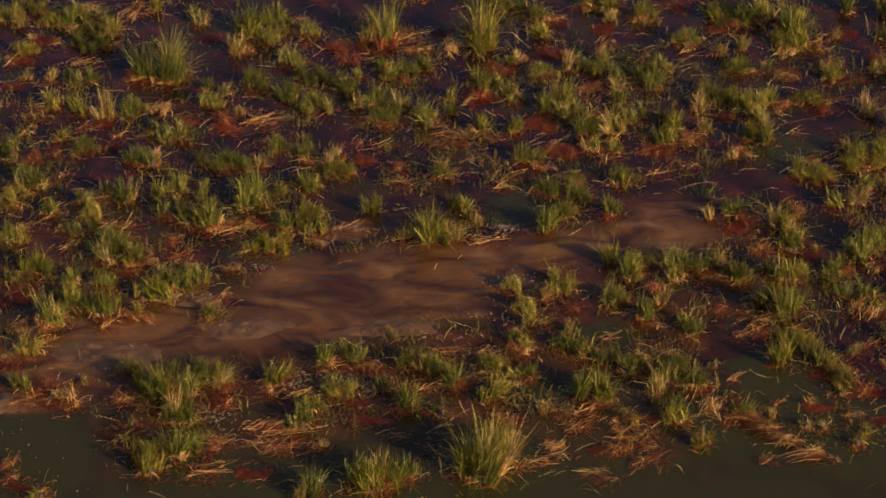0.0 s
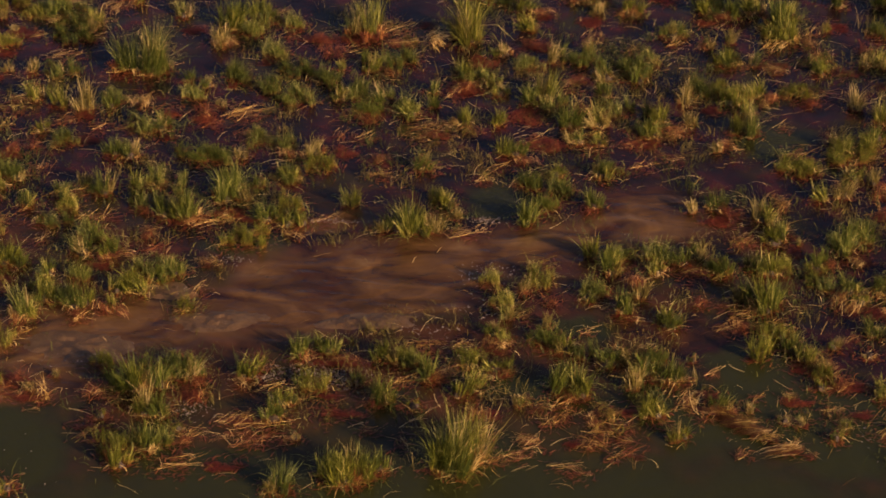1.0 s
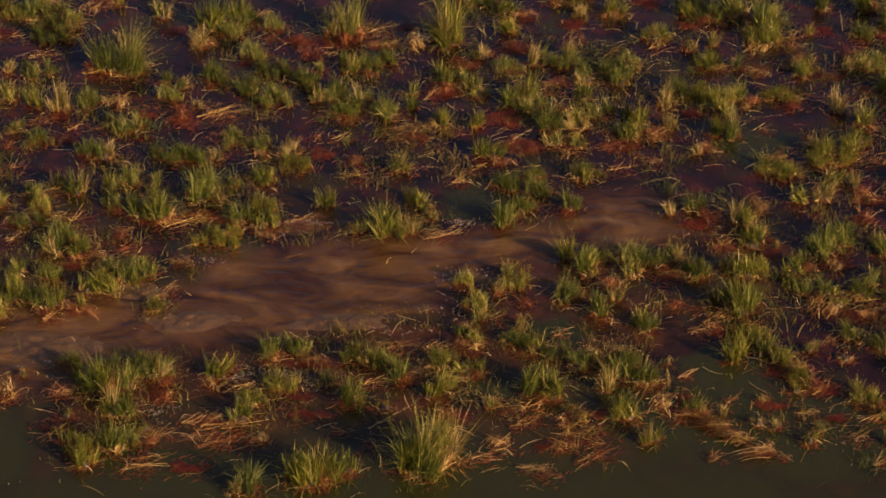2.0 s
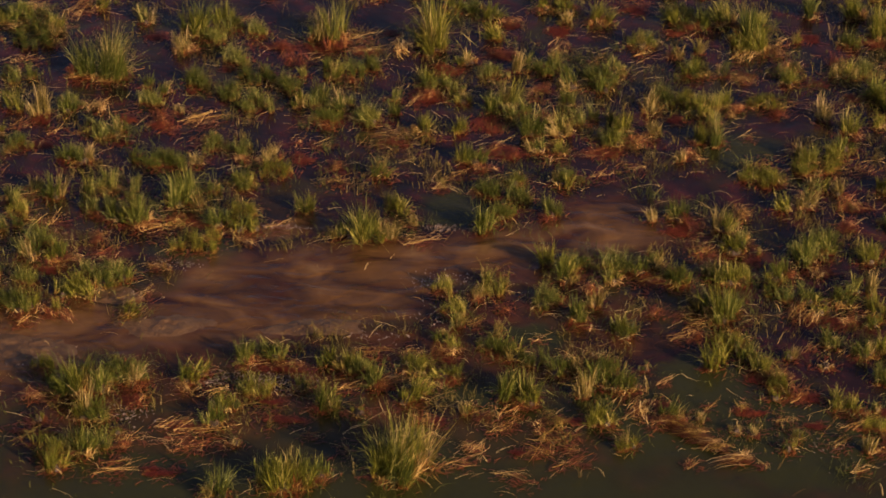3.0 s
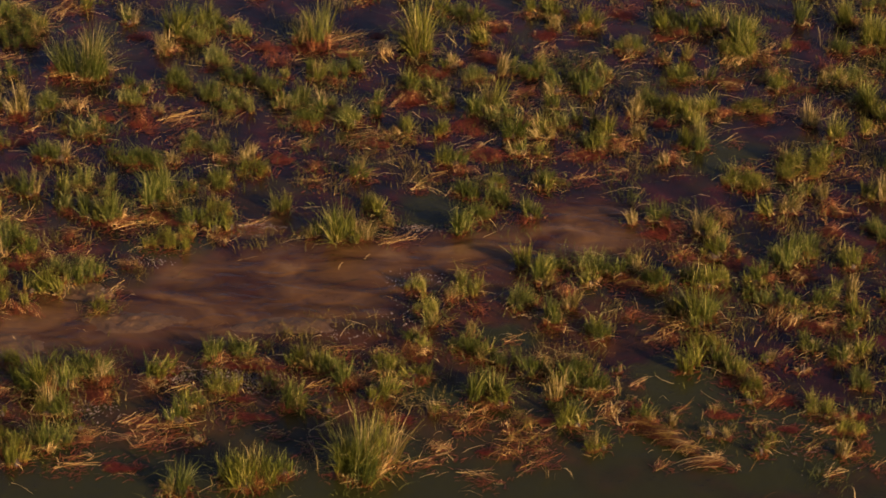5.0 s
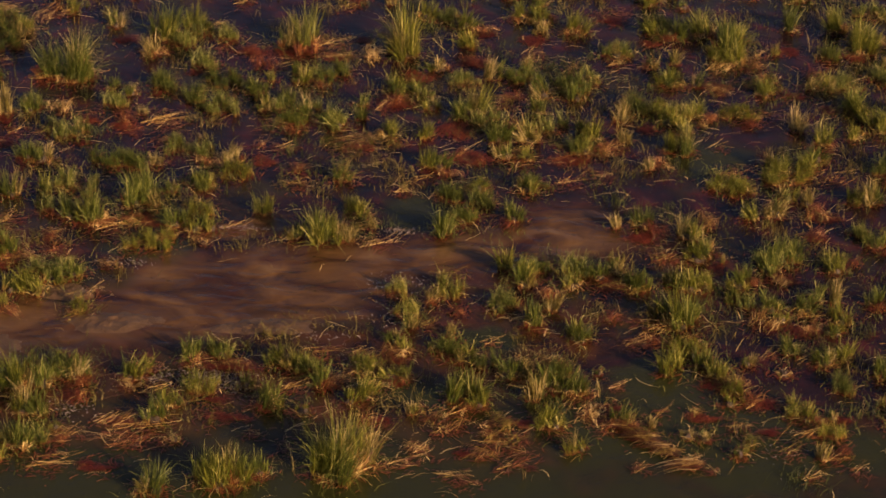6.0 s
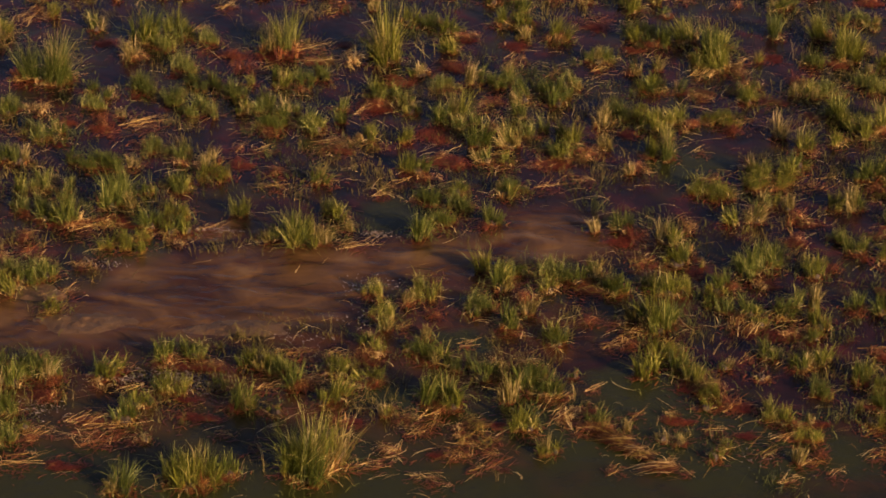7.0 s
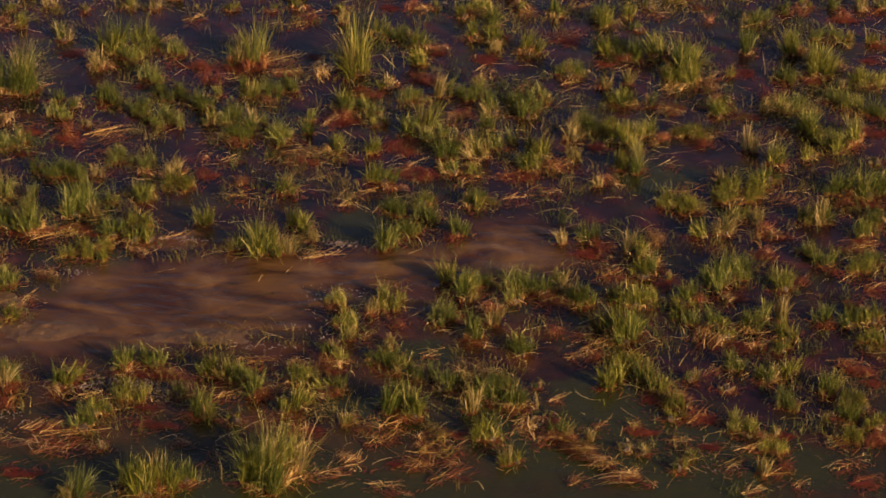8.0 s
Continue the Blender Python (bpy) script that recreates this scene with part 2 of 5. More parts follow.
# ---- leaves: strips that taper and bend ----
class Strips:
    def __init__(self, seed):
        self.v, self.f, self.rng = [], [], random.Random(seed)

    def strip(self, points, width, side):
        """A tapering strip through the points, its width along side."""
        n, k = len(self.v), len(points) - 1
        for i, p in enumerate(points[:-1]):
            w = side * (0.5 * width * (1 - 0.55 * (i / k) ** 2))
            self.v += [p - w, p + w]
        self.v.append(points[-1])
        for i in range(k - 1):
            self.f.append((n + 2 * i, n + 2 * i + 1, n + 2 * i + 3, n + 2 * i + 2))
        self.f.append((n + 2 * k - 2, n + 2 * k - 1, n + 2 * k))

    def blade(self, base, heading, height, lean, droop, width):
        out = Vector((math.cos(heading), math.sin(heading), 0))
        pts = [base + out * (lean * height * s ** 1.7) + Vector((0, 0, height * s * (1 - droop * s * s))) for s in (0, 0.36, 0.7, 1.0)]
        turn = self.rng.uniform(0, math.pi)
        self.strip(pts, width, Vector((math.cos(turn), math.sin(turn), 0)))

    def straw(self, middle, heading, length, width, arch, tilt):
        along = Vector((math.cos(heading), math.sin(heading), tilt))
        bend = self.rng.gauss(0, 0.075) * length
        side = Vector((-along.y, along.x, 0)).normalized()
        pts = [middle + along * (length * (s - 0.5)) + Vector((0, 0, arch * 4 * s * (1 - s))) + side * (bend * 4 * s * (1 - s)) for s in (0, 0.35, 0.7, 1.0)]
        for q in pts:
            q.z = max(q.z, 0.006)
        self.strip(pts, width, side)

    def mesh(self, name, material):
        data = bpy.data.meshes.new(name)
        data.from_pydata([tuple(p) for p in self.v], [], self.f)
        data.materials.append(material)
        return data


def disc(rng, radius):
    a, r = rng.uniform(0, 2 * math.pi), radius * math.sqrt(rng.random())
    return Vector((r * math.cos(a), r * math.sin(a), 0)), a


def tuft_blades(seed, material, height, count):
    """One tuft, whose blades spring from one root and part towards their tips, a few of them broken over."""
    s = Strips(seed)
    rng = s.rng
    for _ in range(count):
        p, a = disc(rng, 0.05 + 0.07 * height)
        a += rng.gauss(0, 0.9)
        lean, droop = 0.03 + 0.48 * rng.random() ** 1.6, rng.uniform(0.0, 0.2)
        if rng.random() < 0.2:
            lean, droop = rng.uniform(0.5, 1.2), rng.uniform(0.3, 0.8)
        s.blade(p, a, height * rng.triangular(0.3, 1.3, 0.85), lean, droop, rng.triangular(0.005, 0.017, 0.008))
    return s.mesh("tuft", material)


def stem_mesh(seed, material, height):
    """A single reed stem with one dead leaf hanging from it."""
    s = Strips(seed)
    a = s.rng.uniform(0, 6.3)
    s.blade(Vector(), a, height, 0.3, 0.08, 0.012)
    s.blade(Vector((0.02 * math.cos(a), 0.02 * math.sin(a), height * 0.5)), a + 1.0, height * 0.3, 0.9, 0.9, 0.009)
    return s.mesh("stem", material)


def stalk_mesh(seed, material, length):
    """A thick dead stalk: three sides, bent and tapering."""
    rng = random.Random(seed)
    v, f = [], []
    bend, rise = rng.uniform(-0.05, 0.05), rng.uniform(0.03, 0.2)
    for i, t in enumerate((0.0, 0.3, 0.65, 1.0)):
        r = 0.0038 * (1 - 0.5 * t)
        for k in range(3):
            v.append(((t - 0.5) * length, bend * length * 4 * t * (1 - t) + r * math.cos(2.1 * k), 0.02 + rise * t + r * math.sin(2.1 * k)))
    for i in range(3):
        for k in range(3):
            n = (k + 1) % 3
            f.append((3 * i + k, 3 * i + n, 3 * i + 3 + n, 3 * i + 3 + k))
    f += [(2, 1, 0), (9, 10, 11)]
    data = bpy.data.meshes.new("stalk")
    data.from_pydata(v, [], f)
    data.materials.append(material)
    return data


def skirt_blades(seed, material, width, count):
    """Dead leaves that hang and lie round the foot of a tuft."""
    s = Strips(seed)
    rng = s.rng
    for _ in range(count):
        p, a = disc(rng, 0.3 * width)
        a += rng.gauss(0, 0.7)
        long = rng.uniform(0.18, 0.42) * width
        if rng.random() < 0.5:
            s.blade(p, a, long * 0.8, rng.uniform(0.6, 1.3), rng.uniform(0.5, 0.95), rng.uniform(0.008, 0.015))
        else:
            s.straw(p * 1.3 + Vector((0, 0, 0.03)), a, long * 1.4, rng.uniform(0.008, 0.014), rng.uniform(0.0, 0.08), rng.uniform(-0.1, 0.1))
    return s.mesh("dry_skirt", material)


def mound_mesh(seed, radius):
    rng = random.Random(seed)
    v, f = [(0, 0, 0.11 * radius + 0.04)], []
    for ring, (r, z) in enumerate(((0.45, 0.085), (0.8, 0.045), (1.05, -0.03))):
        for k in range(10):
            q = r * radius * rng.uniform(0.75, 1.2)
            v.append((q * math.cos(k * 0.6283), q * math.sin(k * 0.6283), z * rng.uniform(0.7, 1.3)))
    for k in range(10):
        n = (k + 1) % 10
        f.append((0, 1 + k, 1 + n))
        for ring in (0, 10):
            f.append((1 + ring + k, 11 + ring + k, 11 + ring + n, 1 + ring + n))
    data = bpy.data.meshes.new("root_mound")
    data.from_pydata(v, [], f)
    data.materials.append(PEAT)
    return data


def sedge_blades(seed, material, width, depth, count):
    """A low bed of grass: small shocks of uneven height with gaps between them, some blades lying over."""
    s = Strips(seed)
    rng = s.rng
    clumps = [(rng.uniform(-0.46, 0.46) * width, rng.uniform(-0.46, 0.46) * depth, rng.uniform(0.45, 1.3), rng.uniform(0, 6.3), rng.uniform(0.05, 0.15)) for _ in range(round(12 * width))]
    for _ in range(count):
        x, y, tall, way, reach = rng.choice(clumps)
        p, a = disc(rng, reach)
        p += Vector((x, y, 0))
        lean, droop = rng.uniform(0.05, 0.6), rng.uniform(0, 0.2)
        if rng.random() < 0.2:
            lean, droop = rng.uniform(0.7, 1.5), rng.uniform(0.2, 0.7)
        s.blade(p, way + rng.gauss(0, 1.1), rng.uniform(0.12, 0.38) * tall, lean, droop, rng.uniform(0.005, 0.011))
    return s.mesh("turf", material)


def straw_bed(seed, material, length, depth, count):
    """Dead reed leaves lying over one another, most of them along the bed."""
    s = Strips(seed)
    rng = s.rng
    fans = [(rng.uniform(-0.4, 0.4) * length, rng.uniform(-0.48, 0.48) * depth, rng.gauss(0, 0.5)) for _ in range(7)]
    for _ in range(count):
        x, y, way = rng.choice(fans)
        p = Vector((x + rng.gauss(0, 0.11) * length, y + rng.gauss(0, 0.11) * depth, rng.uniform(0.015, 0.09)))
        s.straw(p, way + rng.gauss(0, 0.3), rng.uniform(0.15, 0.6) * length, rng.uniform(0.004, 0.0095), rng.uniform(0, 0.1), rng.gauss(0, 0.2))
    return s.mesh("litter", material)


def heap_blades(seed, material, width, count):
    """Broken reed leaves that arch out of a few knots and droop to the water, with some lying across."""
    s = Strips(seed)
    rng = s.rng
    knots = [(rng.uniform(-0.3, 0.3) * width, rng.uniform(-0.2, 0.2) * width, rng.gauss(0.3, 0.9) + math.pi * rng.randrange(2)) for _ in range(4)]
    for _ in range(count):
        x, y, way = rng.choice(knots)
        p = Vector((x + rng.gauss(0, 0.07), y + rng.gauss(0, 0.06), rng.uniform(0, 0.05)))
        if rng.random() < 0.5:
            s.blade(p, way + rng.gauss(0, 0.5), rng.uniform(0.14, 0.34), rng.uniform(0.5, 1.2), rng.uniform(0.3, 0.9), rng.uniform(0.004, 0.009))
        else:
            s.straw(p + Vector((0, 0, 0.05)), way + rng.gauss(0, 0.35), rng.uniform(0.2, 0.6), rng.uniform(0.004, 0.009), rng.uniform(0, 0.1), rng.gauss(0, 0.25))
    return s.mesh("thatch", material)


def weed_carpet(seed, material, width, depth, count):
    """Floating weed: many small leaves close to the water in a ragged patch."""
    rng = random.Random(seed)
    v, f = [], []
    lobes = [(rng.uniform(-0.3, 0.3) * width, rng.uniform(-0.3, 0.3) * depth, rng.uniform(0.14, 0.26)) for _ in range(8)]
    while len(f) < count:
        x, y, r = rng.choice(lobes)
        x, y = x + rng.gauss(0, r * 0.6) * width, y + rng.gauss(0, r * 0.6) * depth
        n, a, q = len(v), rng.uniform(0, 3.2), rng.uniform(0.008, 0.021)
        tip, z = rng.uniform(-0.3, 0.4), rng.uniform(0.005, 0.03)
        c, d = math.cos(a) * q, math.sin(a) * q
        v += [(x - c, y - d, z), (x + 0.7 * d, y - 0.7 * c, z + tip * q * 0.5), (x + c, y + d, z + tip * q), (x - 0.7 * d, y + 0.7 * c, z + tip * q * 0.5)]
        f.append((n, n + 1, n + 2, n + 3))
    data = bpy.data.meshes.new("weed_carpet")
    data.from_pydata(v, [], f)
    data.materials.append(material)
    return data


# ---- kinds of plant, in three sizes ----
BLADE_HUES = {"g": GREEN, "y": OLIVE, "p": PALE, "o": OLIVE, "d": STRAW, "r": RUSSET}
SKIRT_HUES = {"g": STRAW, "y": STRAW, "p": STRAW, "o": RUSSET}
MAT_HUES = {"g": STRAW, "o": RUSSET, "y": MIXED, "p": STRAW}
TUFT_HEIGHTS = ((0.32, 50), (0.55, 64), (0.85, 82), (1.25, 105))
MAT_SIZES = ((0.55, 0.45, 32), (0.95, 0.7, 58), (1.45, 0.9, 88))
BED_SIZES = ((0.75, 0.6, 420), (1.2, 0.9, 800))
stock = {}
placed = []


def kept(key, make, *args):
    if key not in stock:
        stock[key] = make(1000 + len(stock) * 17, *args)
    return stock[key]


def nearest(sizes, width):
    return min(range(len(sizes)), key=lambda i: abs(math.log(sizes[i][0] / width)))


def empty(name, x, y, turn, size, label, category, group):
    ob = new(name)
    ob.empty_display_size = 0.2
    ob.matrix_world = pose(x, y, 0, 0, 0, turn)
    placed.append((x, y, size, name))
    return tagged(ob, label, category, group)


def part(name, data, parent, scale, label=""):
    ob = new(name, data)
    ob.parent, ob.scale = parent, scale
    return tagged(ob, label)


dice, wind = random.Random(5), random.Random(6)
TUFT_WORDS = {"g": "green marsh grass tussock standing in dark water", "y": "yellow-green marsh grass tussock with dry straw at its foot",
              "p": "pale half-dry reed tussock standing in the water", "o": "olive grass tussock with a thick russet dead skirt"}
MAT_WORDS = {"g": "flattened golden dead reed leaves floating on water", "o": "rust-orange heap of dead reeds on the water",
             "y": "half-green trampled reed leaves lying on water", "p": "thin bleached dead reed stalks lying on water"}
HEAP_WORDS = {"g": "golden heap of bent dead reed leaves on water", "o": "rust-orange heap of broken reed leaves on water",
              "y": "yellow-green heap of bent reed leaves", "p": "small bleached heap of broken reed"}
BED_WORDS = {"g": "low dense bed of green sedge in water", "y": "low olive sedge bed mixed with straw", "p": "low pale sedge bed beside the muddy channel"}


def grass_tussock(hue, x, y, width, height, tilt=0):
    turn = 0 if tilt else dice.uniform(0, 360)
    if width < 0.46:
        ob = empty("grass_tuft", x, y, turn, width, ("tall " if height > 0.5 else "low ") + TUFT_WORDS[hue].replace("tussock", "tuft"), "grass tuft", "single grass tufts in the marsh")
    else:
        size = "large" if width > 0.8 else "middling"
        ob = empty("grass_tussock", x, y, turn, width, size + " " + TUFT_WORDS[hue], "grass tussock", "grass tussocks in the marsh")
    sway = Matrix.Rotation(radians(wind.gauss(0, 8)), 3, "X") @ Matrix.Rotation(radians(wind.gauss(0, 8)), 3, "Y")
    count = max(2, min(13, round(width * 6)))
    for k in range(count):
        a, r = 2.4 * k + dice.uniform(-0.4, 0.4), 0.34 * width * math.sqrt((k + 0.2) / count)
        tall = height * dice.uniform(0.65, 1.05) * (1.05 - 0.3 * r / (0.34 * width))
        dry = k % 2 if hue == "o" else k % 5 == 3
        tall *= 0.45 if dry else 1.0
        i = min(range(4), key=lambda j: abs(math.log(TUFT_HEIGHTS[j][0] / tall)))
        h, n = TUFT_HEIGHTS[i]
        shade = dice.choice("dr") if dry else hue if dice.random() < 0.75 else dice.choice("gyp")
        t = part("tuft", kept(("tuft", shade, i, dice.randrange(4)), tuft_blades, BLADE_HUES[shade], h, n), ob, (1, 1, 1))
        lean = dice.uniform(4, 24) * r / (0.34 * width)
        way = sway @ Matrix.Rotation(radians(tilt), 3, "Y") @ Matrix.Rotation(radians(lean), 3, (-math.sin(a), math.cos(a), 0))
        t.matrix_basis = Matrix.LocRotScale((r * math.cos(a), r * math.sin(a), 0), way, Vector((tall / h,) * 3))
    v, i = dice.randrange(3), 0 if width < 0.7 else 1
    w = (0.5, 1.0)[i]
    part("dry_skirt", kept(("skirt", hue, i, v), skirt_blades, SKIRT_HUES[hue], w, (44, 90)[i] if hue == "o" else (28, 60)[i]), ob, (width / w,) * 3, "dry dead leaves")
    part("root_mound", kept(("mound", v), mound_mesh, 0.24), ob, (width, width, 1), "dark peaty root mound")


def sedge_bed(hue, x, y, width, depth):
    i, v = nearest(BED_SIZES, width), dice.randrange(3)
    w, d, n = BED_SIZES[i]
    ob = empty("sedge_bed", x, y, dice.choice((0, 180)) + dice.uniform(-8, 8), width, BED_WORDS[hue], "sedge bed", "sedge beds in the marsh")
    part("turf", kept(("bed", hue, i, v), sedge_blades, BLADE_HUES[hue], w, d, n), ob, (width / w, depth / d, 1))
    part("litter", kept(("bedstraw", i, v), straw_bed, MIXED, w, d, n // 18), ob, (width / w, depth / d, 1), "dead leaves between the blades")["kind"] = "stuff"


def straw_mat(hue, x, y, length, depth, turn=None):
    i, v = nearest(MAT_SIZES, length), dice.randrange(3)
    w, d, n = MAT_SIZES[i]
    thin = 0 if hue != "p" and depth > 0.35 else 1
    n = n // 4 if thin else n
    ob = empty("straw_mat", x, y, dice.gauss(14, 12) if turn is None else turn, length, MAT_WORDS[hue], "straw mat", "mats of dead reed")
    bed = part("litter", kept(("mat", hue, i, v, thin), straw_bed, MAT_HUES[hue], w, d, n), ob, (length / w, min(1.6, depth / d) if depth > 0.35 else 0.5, 1))
    tagged(bed, kind="stuff")
    for _ in range(2 + round(3.5 * length)):
        t = part("stalk", kept(("stalk", hue, dice.randrange(8)), stalk_mesh, MAT_HUES[hue], 0.8), ob, (1, 1, 1))
        t.matrix_basis = pose(dice.gauss(0, 0.2) * length, dice.gauss(0, 0.25) * min(depth, 0.8), 0.03, 0, 0, dice.gauss(0, 16)) @ Matrix.Diagonal((dice.uniform(0.4, 1.0) * max(0.6, length), 1, 1, 1))


def comb_blades(seed, material, length, reach, slant, count):
    """Dead leaves combed over by the water: they trail side by side from one line of broken stems."""
    s = Strips(seed)
    rng = s.rng
    for _ in range(count):
        u = rng.uniform(-0.5, 0.5)
        long = reach * rng.uniform(0.45, 1.1) * (1.1 - abs(u))
        way = radians(slant + rng.gauss(0, 7))
        p = Vector((u * length + 0.5 * long * math.cos(way), rng.gauss(0, 0.05) + 0.5 * long * math.sin(way), rng.uniform(0.04, 0.13)))
        s.straw(p, way, long, rng.uniform(0.007, 0.014), rng.uniform(0.0, 0.08), rng.gauss(-0.12, 0.08))
    return s.mesh("combed_leaves", material)


def straw_comb(hue, x, y, length, reach, turn, slant):
    ob = empty("straw_windrow", x, y, turn, 0.6 * length, "ridge of dead reed leaves combed to one side", "straw windrow", "windrows of dead reed")
    part("combed_leaves", kept(("comb", hue, x, 0), comb_blades, MAT_HUES[hue], length, reach, slant, round(75 * length)), ob, (1, 1, 1))["kind"] = "stuff"
    part("underlay", kept(("comb", hue, x, 1), comb_blades, SODDEN, length, 0.8 * reach, slant, round(110 * length)), ob, (1, 1, 0.5), "sodden dark leaves under the ridge")["kind"] = "stuff"


def straw_heap(hue, x, y, width, depth):
    v, i = dice.randrange(4), 0 if width < 0.55 else 1
    w, n = ((0.4, 46), (0.8, 96))[i]
    ob = empty("straw_heap", x, y, dice.gauss(0, 25), 0.6 * width, HEAP_WORDS[hue], "reed heap", "heaps of broken reed")
    tall = min(1.25, 0.55 + depth)
    part("thatch", kept(("heap", hue, i, v), heap_blades, MAT_HUES[hue], w, n), ob, (width / w, min(1.6, max(0.5, depth / w * 1.3)), tall))
    part("underlay", kept(("underlay", i, v), straw_bed, SODDEN, w, 0.7 * w, n // 2), ob, (width / w, max(0.5, depth / w), 0.7), "sodden dark leaves under the heap")["kind"] = "stuff"


def floating_weed(x, y, width, depth):
    v = dice.randrange(4)
    ob = empty("floating_weed", x, y, dice.choice((0, 180)), width, "rust-red floating weed patch on dark water", "floating weed", "patches of red weed")
    part("weed_carpet", kept(("weed", v), weed_carpet, RUST, 1.0, 0.8, 2300), ob, (width, depth / 0.8, 1))


def bare_stems(x, y, width, height):
    ob = empty("reed_clump", x, y, dice.uniform(0, 360), 0.0, "sparse pale reed stems standing in open water", "reed clump", "clumps of bare reed")
    for _ in range(max(4, round(14 * width))):
        p, a = disc(dice, 0.5 * width)
        t = part("stem", kept(("stem", dice.randrange(5)), stem_mesh, PALE, 0.7), ob, (1, 1, 1))
        t.matrix_basis = pose(p.x, p.y, 0, dice.gauss(0, 7), dice.gauss(0, 7), dice.uniform(0, 360)) @ Matrix.Scale(height / 0.7 * dice.uniform(0.6, 1.05), 4)


# north-western stretch
straw_mat("g", -8.56, 57.38, 1.04, 0.70)
sedge_bed("g", -8.64, 57.09, 0.90, 0.84)
sedge_bed("g", -8.00, 56.73, 1.03, 1.10)
straw_mat("g", -7.26, 57.34, 0.91, 0.84, 47)
straw_mat("g", -8.54, 56.49, 0.77, 0.55)
sedge_bed("g", -8.05, 55.90, 1.14, 0.95)
grass_tussock("y", -7.83, 56.46, 0.77, 0.64)
grass_tussock("g", -8.72, 56.80, 0.58, 0.64)
straw_mat("p", -7.65, 55.75, 0.63, 0.22)
straw_mat("o", -7.19, 57.71, 0.52, 0.42)
bare_stems(-6.75, 56.97, 0.26, 0.64)
grass_tussock("p", -5.77, 56.99, 0.51, 0.71)
grass_tussock("g", -6.32, 54.45, 1.12, 1.33)
grass_tussock("g", -6.83, 54.54, 0.75, 0.98)
grass_tussock("g", -6.00, 54.40, 0.50, 0.84)
straw_mat("o", -6.22, 54.26, 1.12, 0.26)
straw_mat("g", -8.26, 54.90, 1.00, 0.32, 18)
straw_mat("p", -6.96, 54.17, 0.50, 0.15)
sedge_bed("g", -8.20, 54.18, 0.74, 0.77)
bare_stems(-7.40, 52.60, 0.48, 1.03)
grass_tussock("p", -7.45, 52.67, 0.55, 0.69)
grass_tussock("y", -8.02, 52.80, 0.55, 0.62)
bare_stems(-8.10, 52.92, 0.37, 0.69)
straw_heap("g", -6.25, 52.82, 0.67, 0.62)
grass_tussock("p", -6.92, 52.76, 0.30, 0.55)
sedge_bed("g", -6.83, 53.02, 0.61, 0.50)
sedge_bed("g", -6.01, 51.98, 0.84, 0.84)
straw_mat("y", -6.42, 51.95, 0.60, 0.24)
grass_tussock("g", -5.75, 51.88, 0.48, 0.41)
floating_weed(-5.60, 52.50, 0.48, 0.29)
straw_mat("o", -5.56, 52.62, 0.61, 0.25)
straw_heap("o", -4.94, 52.55, 0.73, 0.61)
floating_weed(-4.79, 52.32, 0.72, 0.44)
grass_tussock("p", -4.53, 52.95, 0.30, 0.34)
straw_mat("g", -4.00, 52.75, 0.97, 0.20)
straw_mat("g", -4.03, 52.50, 1.21, 0.10)
straw_mat("o", -4.63, 52.02, 0.60, 0.19)
sedge_bed("g", -5.16, 53.27, 0.73, 0.35)
grass_tussock("g", -5.35, 54.02, 0.37, 0.42)
grass_tussock("g", -4.92, 53.80, 0.37, 0.39)
straw_mat("p", -7.00, 51.83, 0.48, 0.19, 41)
straw_mat("p", -7.77, 52.09, 0.60, 0.49)
floating_weed(-7.45, 52.35, 0.48, 0.37)
floating_weed(-7.21, 51.29, 0.71, 0.47)
sedge_bed("g", -7.67, 51.20, 0.65, 0.59)
floating_weed(-5.58, 51.53, 0.48, 0.29)
grass_tussock("g", -6.29, 50.73, 0.71, 0.54)
grass_tussock("g", -6.60, 50.82, 0.47, 0.47)
sedge_bed("g", -4.68, 50.73, 1.30, 0.46)
grass_tussock("g", -4.36, 50.80, 0.47, 0.40)
sedge_bed("g", -3.55, 51.45, 0.59, 0.71)
straw_mat("o", -3.93, 51.66, 0.48, 0.19)
grass_tussock("p", -3.88, 50.80, 0.35, 0.40)
grass_tussock("g", -4.59, 56.59, 0.77, 1.00)
grass_tussock("y", -4.06, 57.05, 0.64, 0.79)
grass_tussock("p", -4.79, 55.71, 0.57, 0.71)
straw_heap("o", -4.72, 55.63, 0.63, 0.40)
floating_weed(-5.43, 56.25, 0.64, 0.33)
sedge_bed("g", -4.16, 56.22, 0.76, 0.41)
grass_tussock("g", -4.43, 54.27, 0.43, 0.56)
sedge_bed("g", -4.24, 54.23, 0.62, 0.77)
sedge_bed("g", -3.71, 53.89, 0.74, 0.76)
floating_weed(-4.38, 53.84, 0.25, 0.30)

# northern stretch
sedge_bed("g", -3.71, 56.80, 0.90, 0.69)
sedge_bed("g", -3.19, 56.65, 0.57, 0.33)
straw_mat("p", -3.62, 57.08, 0.77, 0.28, 34)
straw_heap("o", -2.62, 56.07, 0.76, 0.32)
floating_weed(-2.61, 55.99, 0.89, 0.32)
straw_heap("o", -2.25, 55.43, 0.75, 0.79)
straw_mat("o", -3.25, 56.02, 0.51, 0.27)
sedge_bed("g", -3.55, 55.33, 0.75, 0.66)
sedge_bed("g", -2.91, 54.60, 0.99, 0.78)
sedge_bed("g", -2.31, 54.13, 0.74, 0.76)
floating_weed(-3.70, 54.92, 0.37, 0.31)
bare_stems(-2.63, 57.58, 0.39, 0.50)
bare_stems(-2.25, 56.92, 0.32, 0.36)
grass_tussock("o", -1.44, 56.30, 1.08, 1.21)
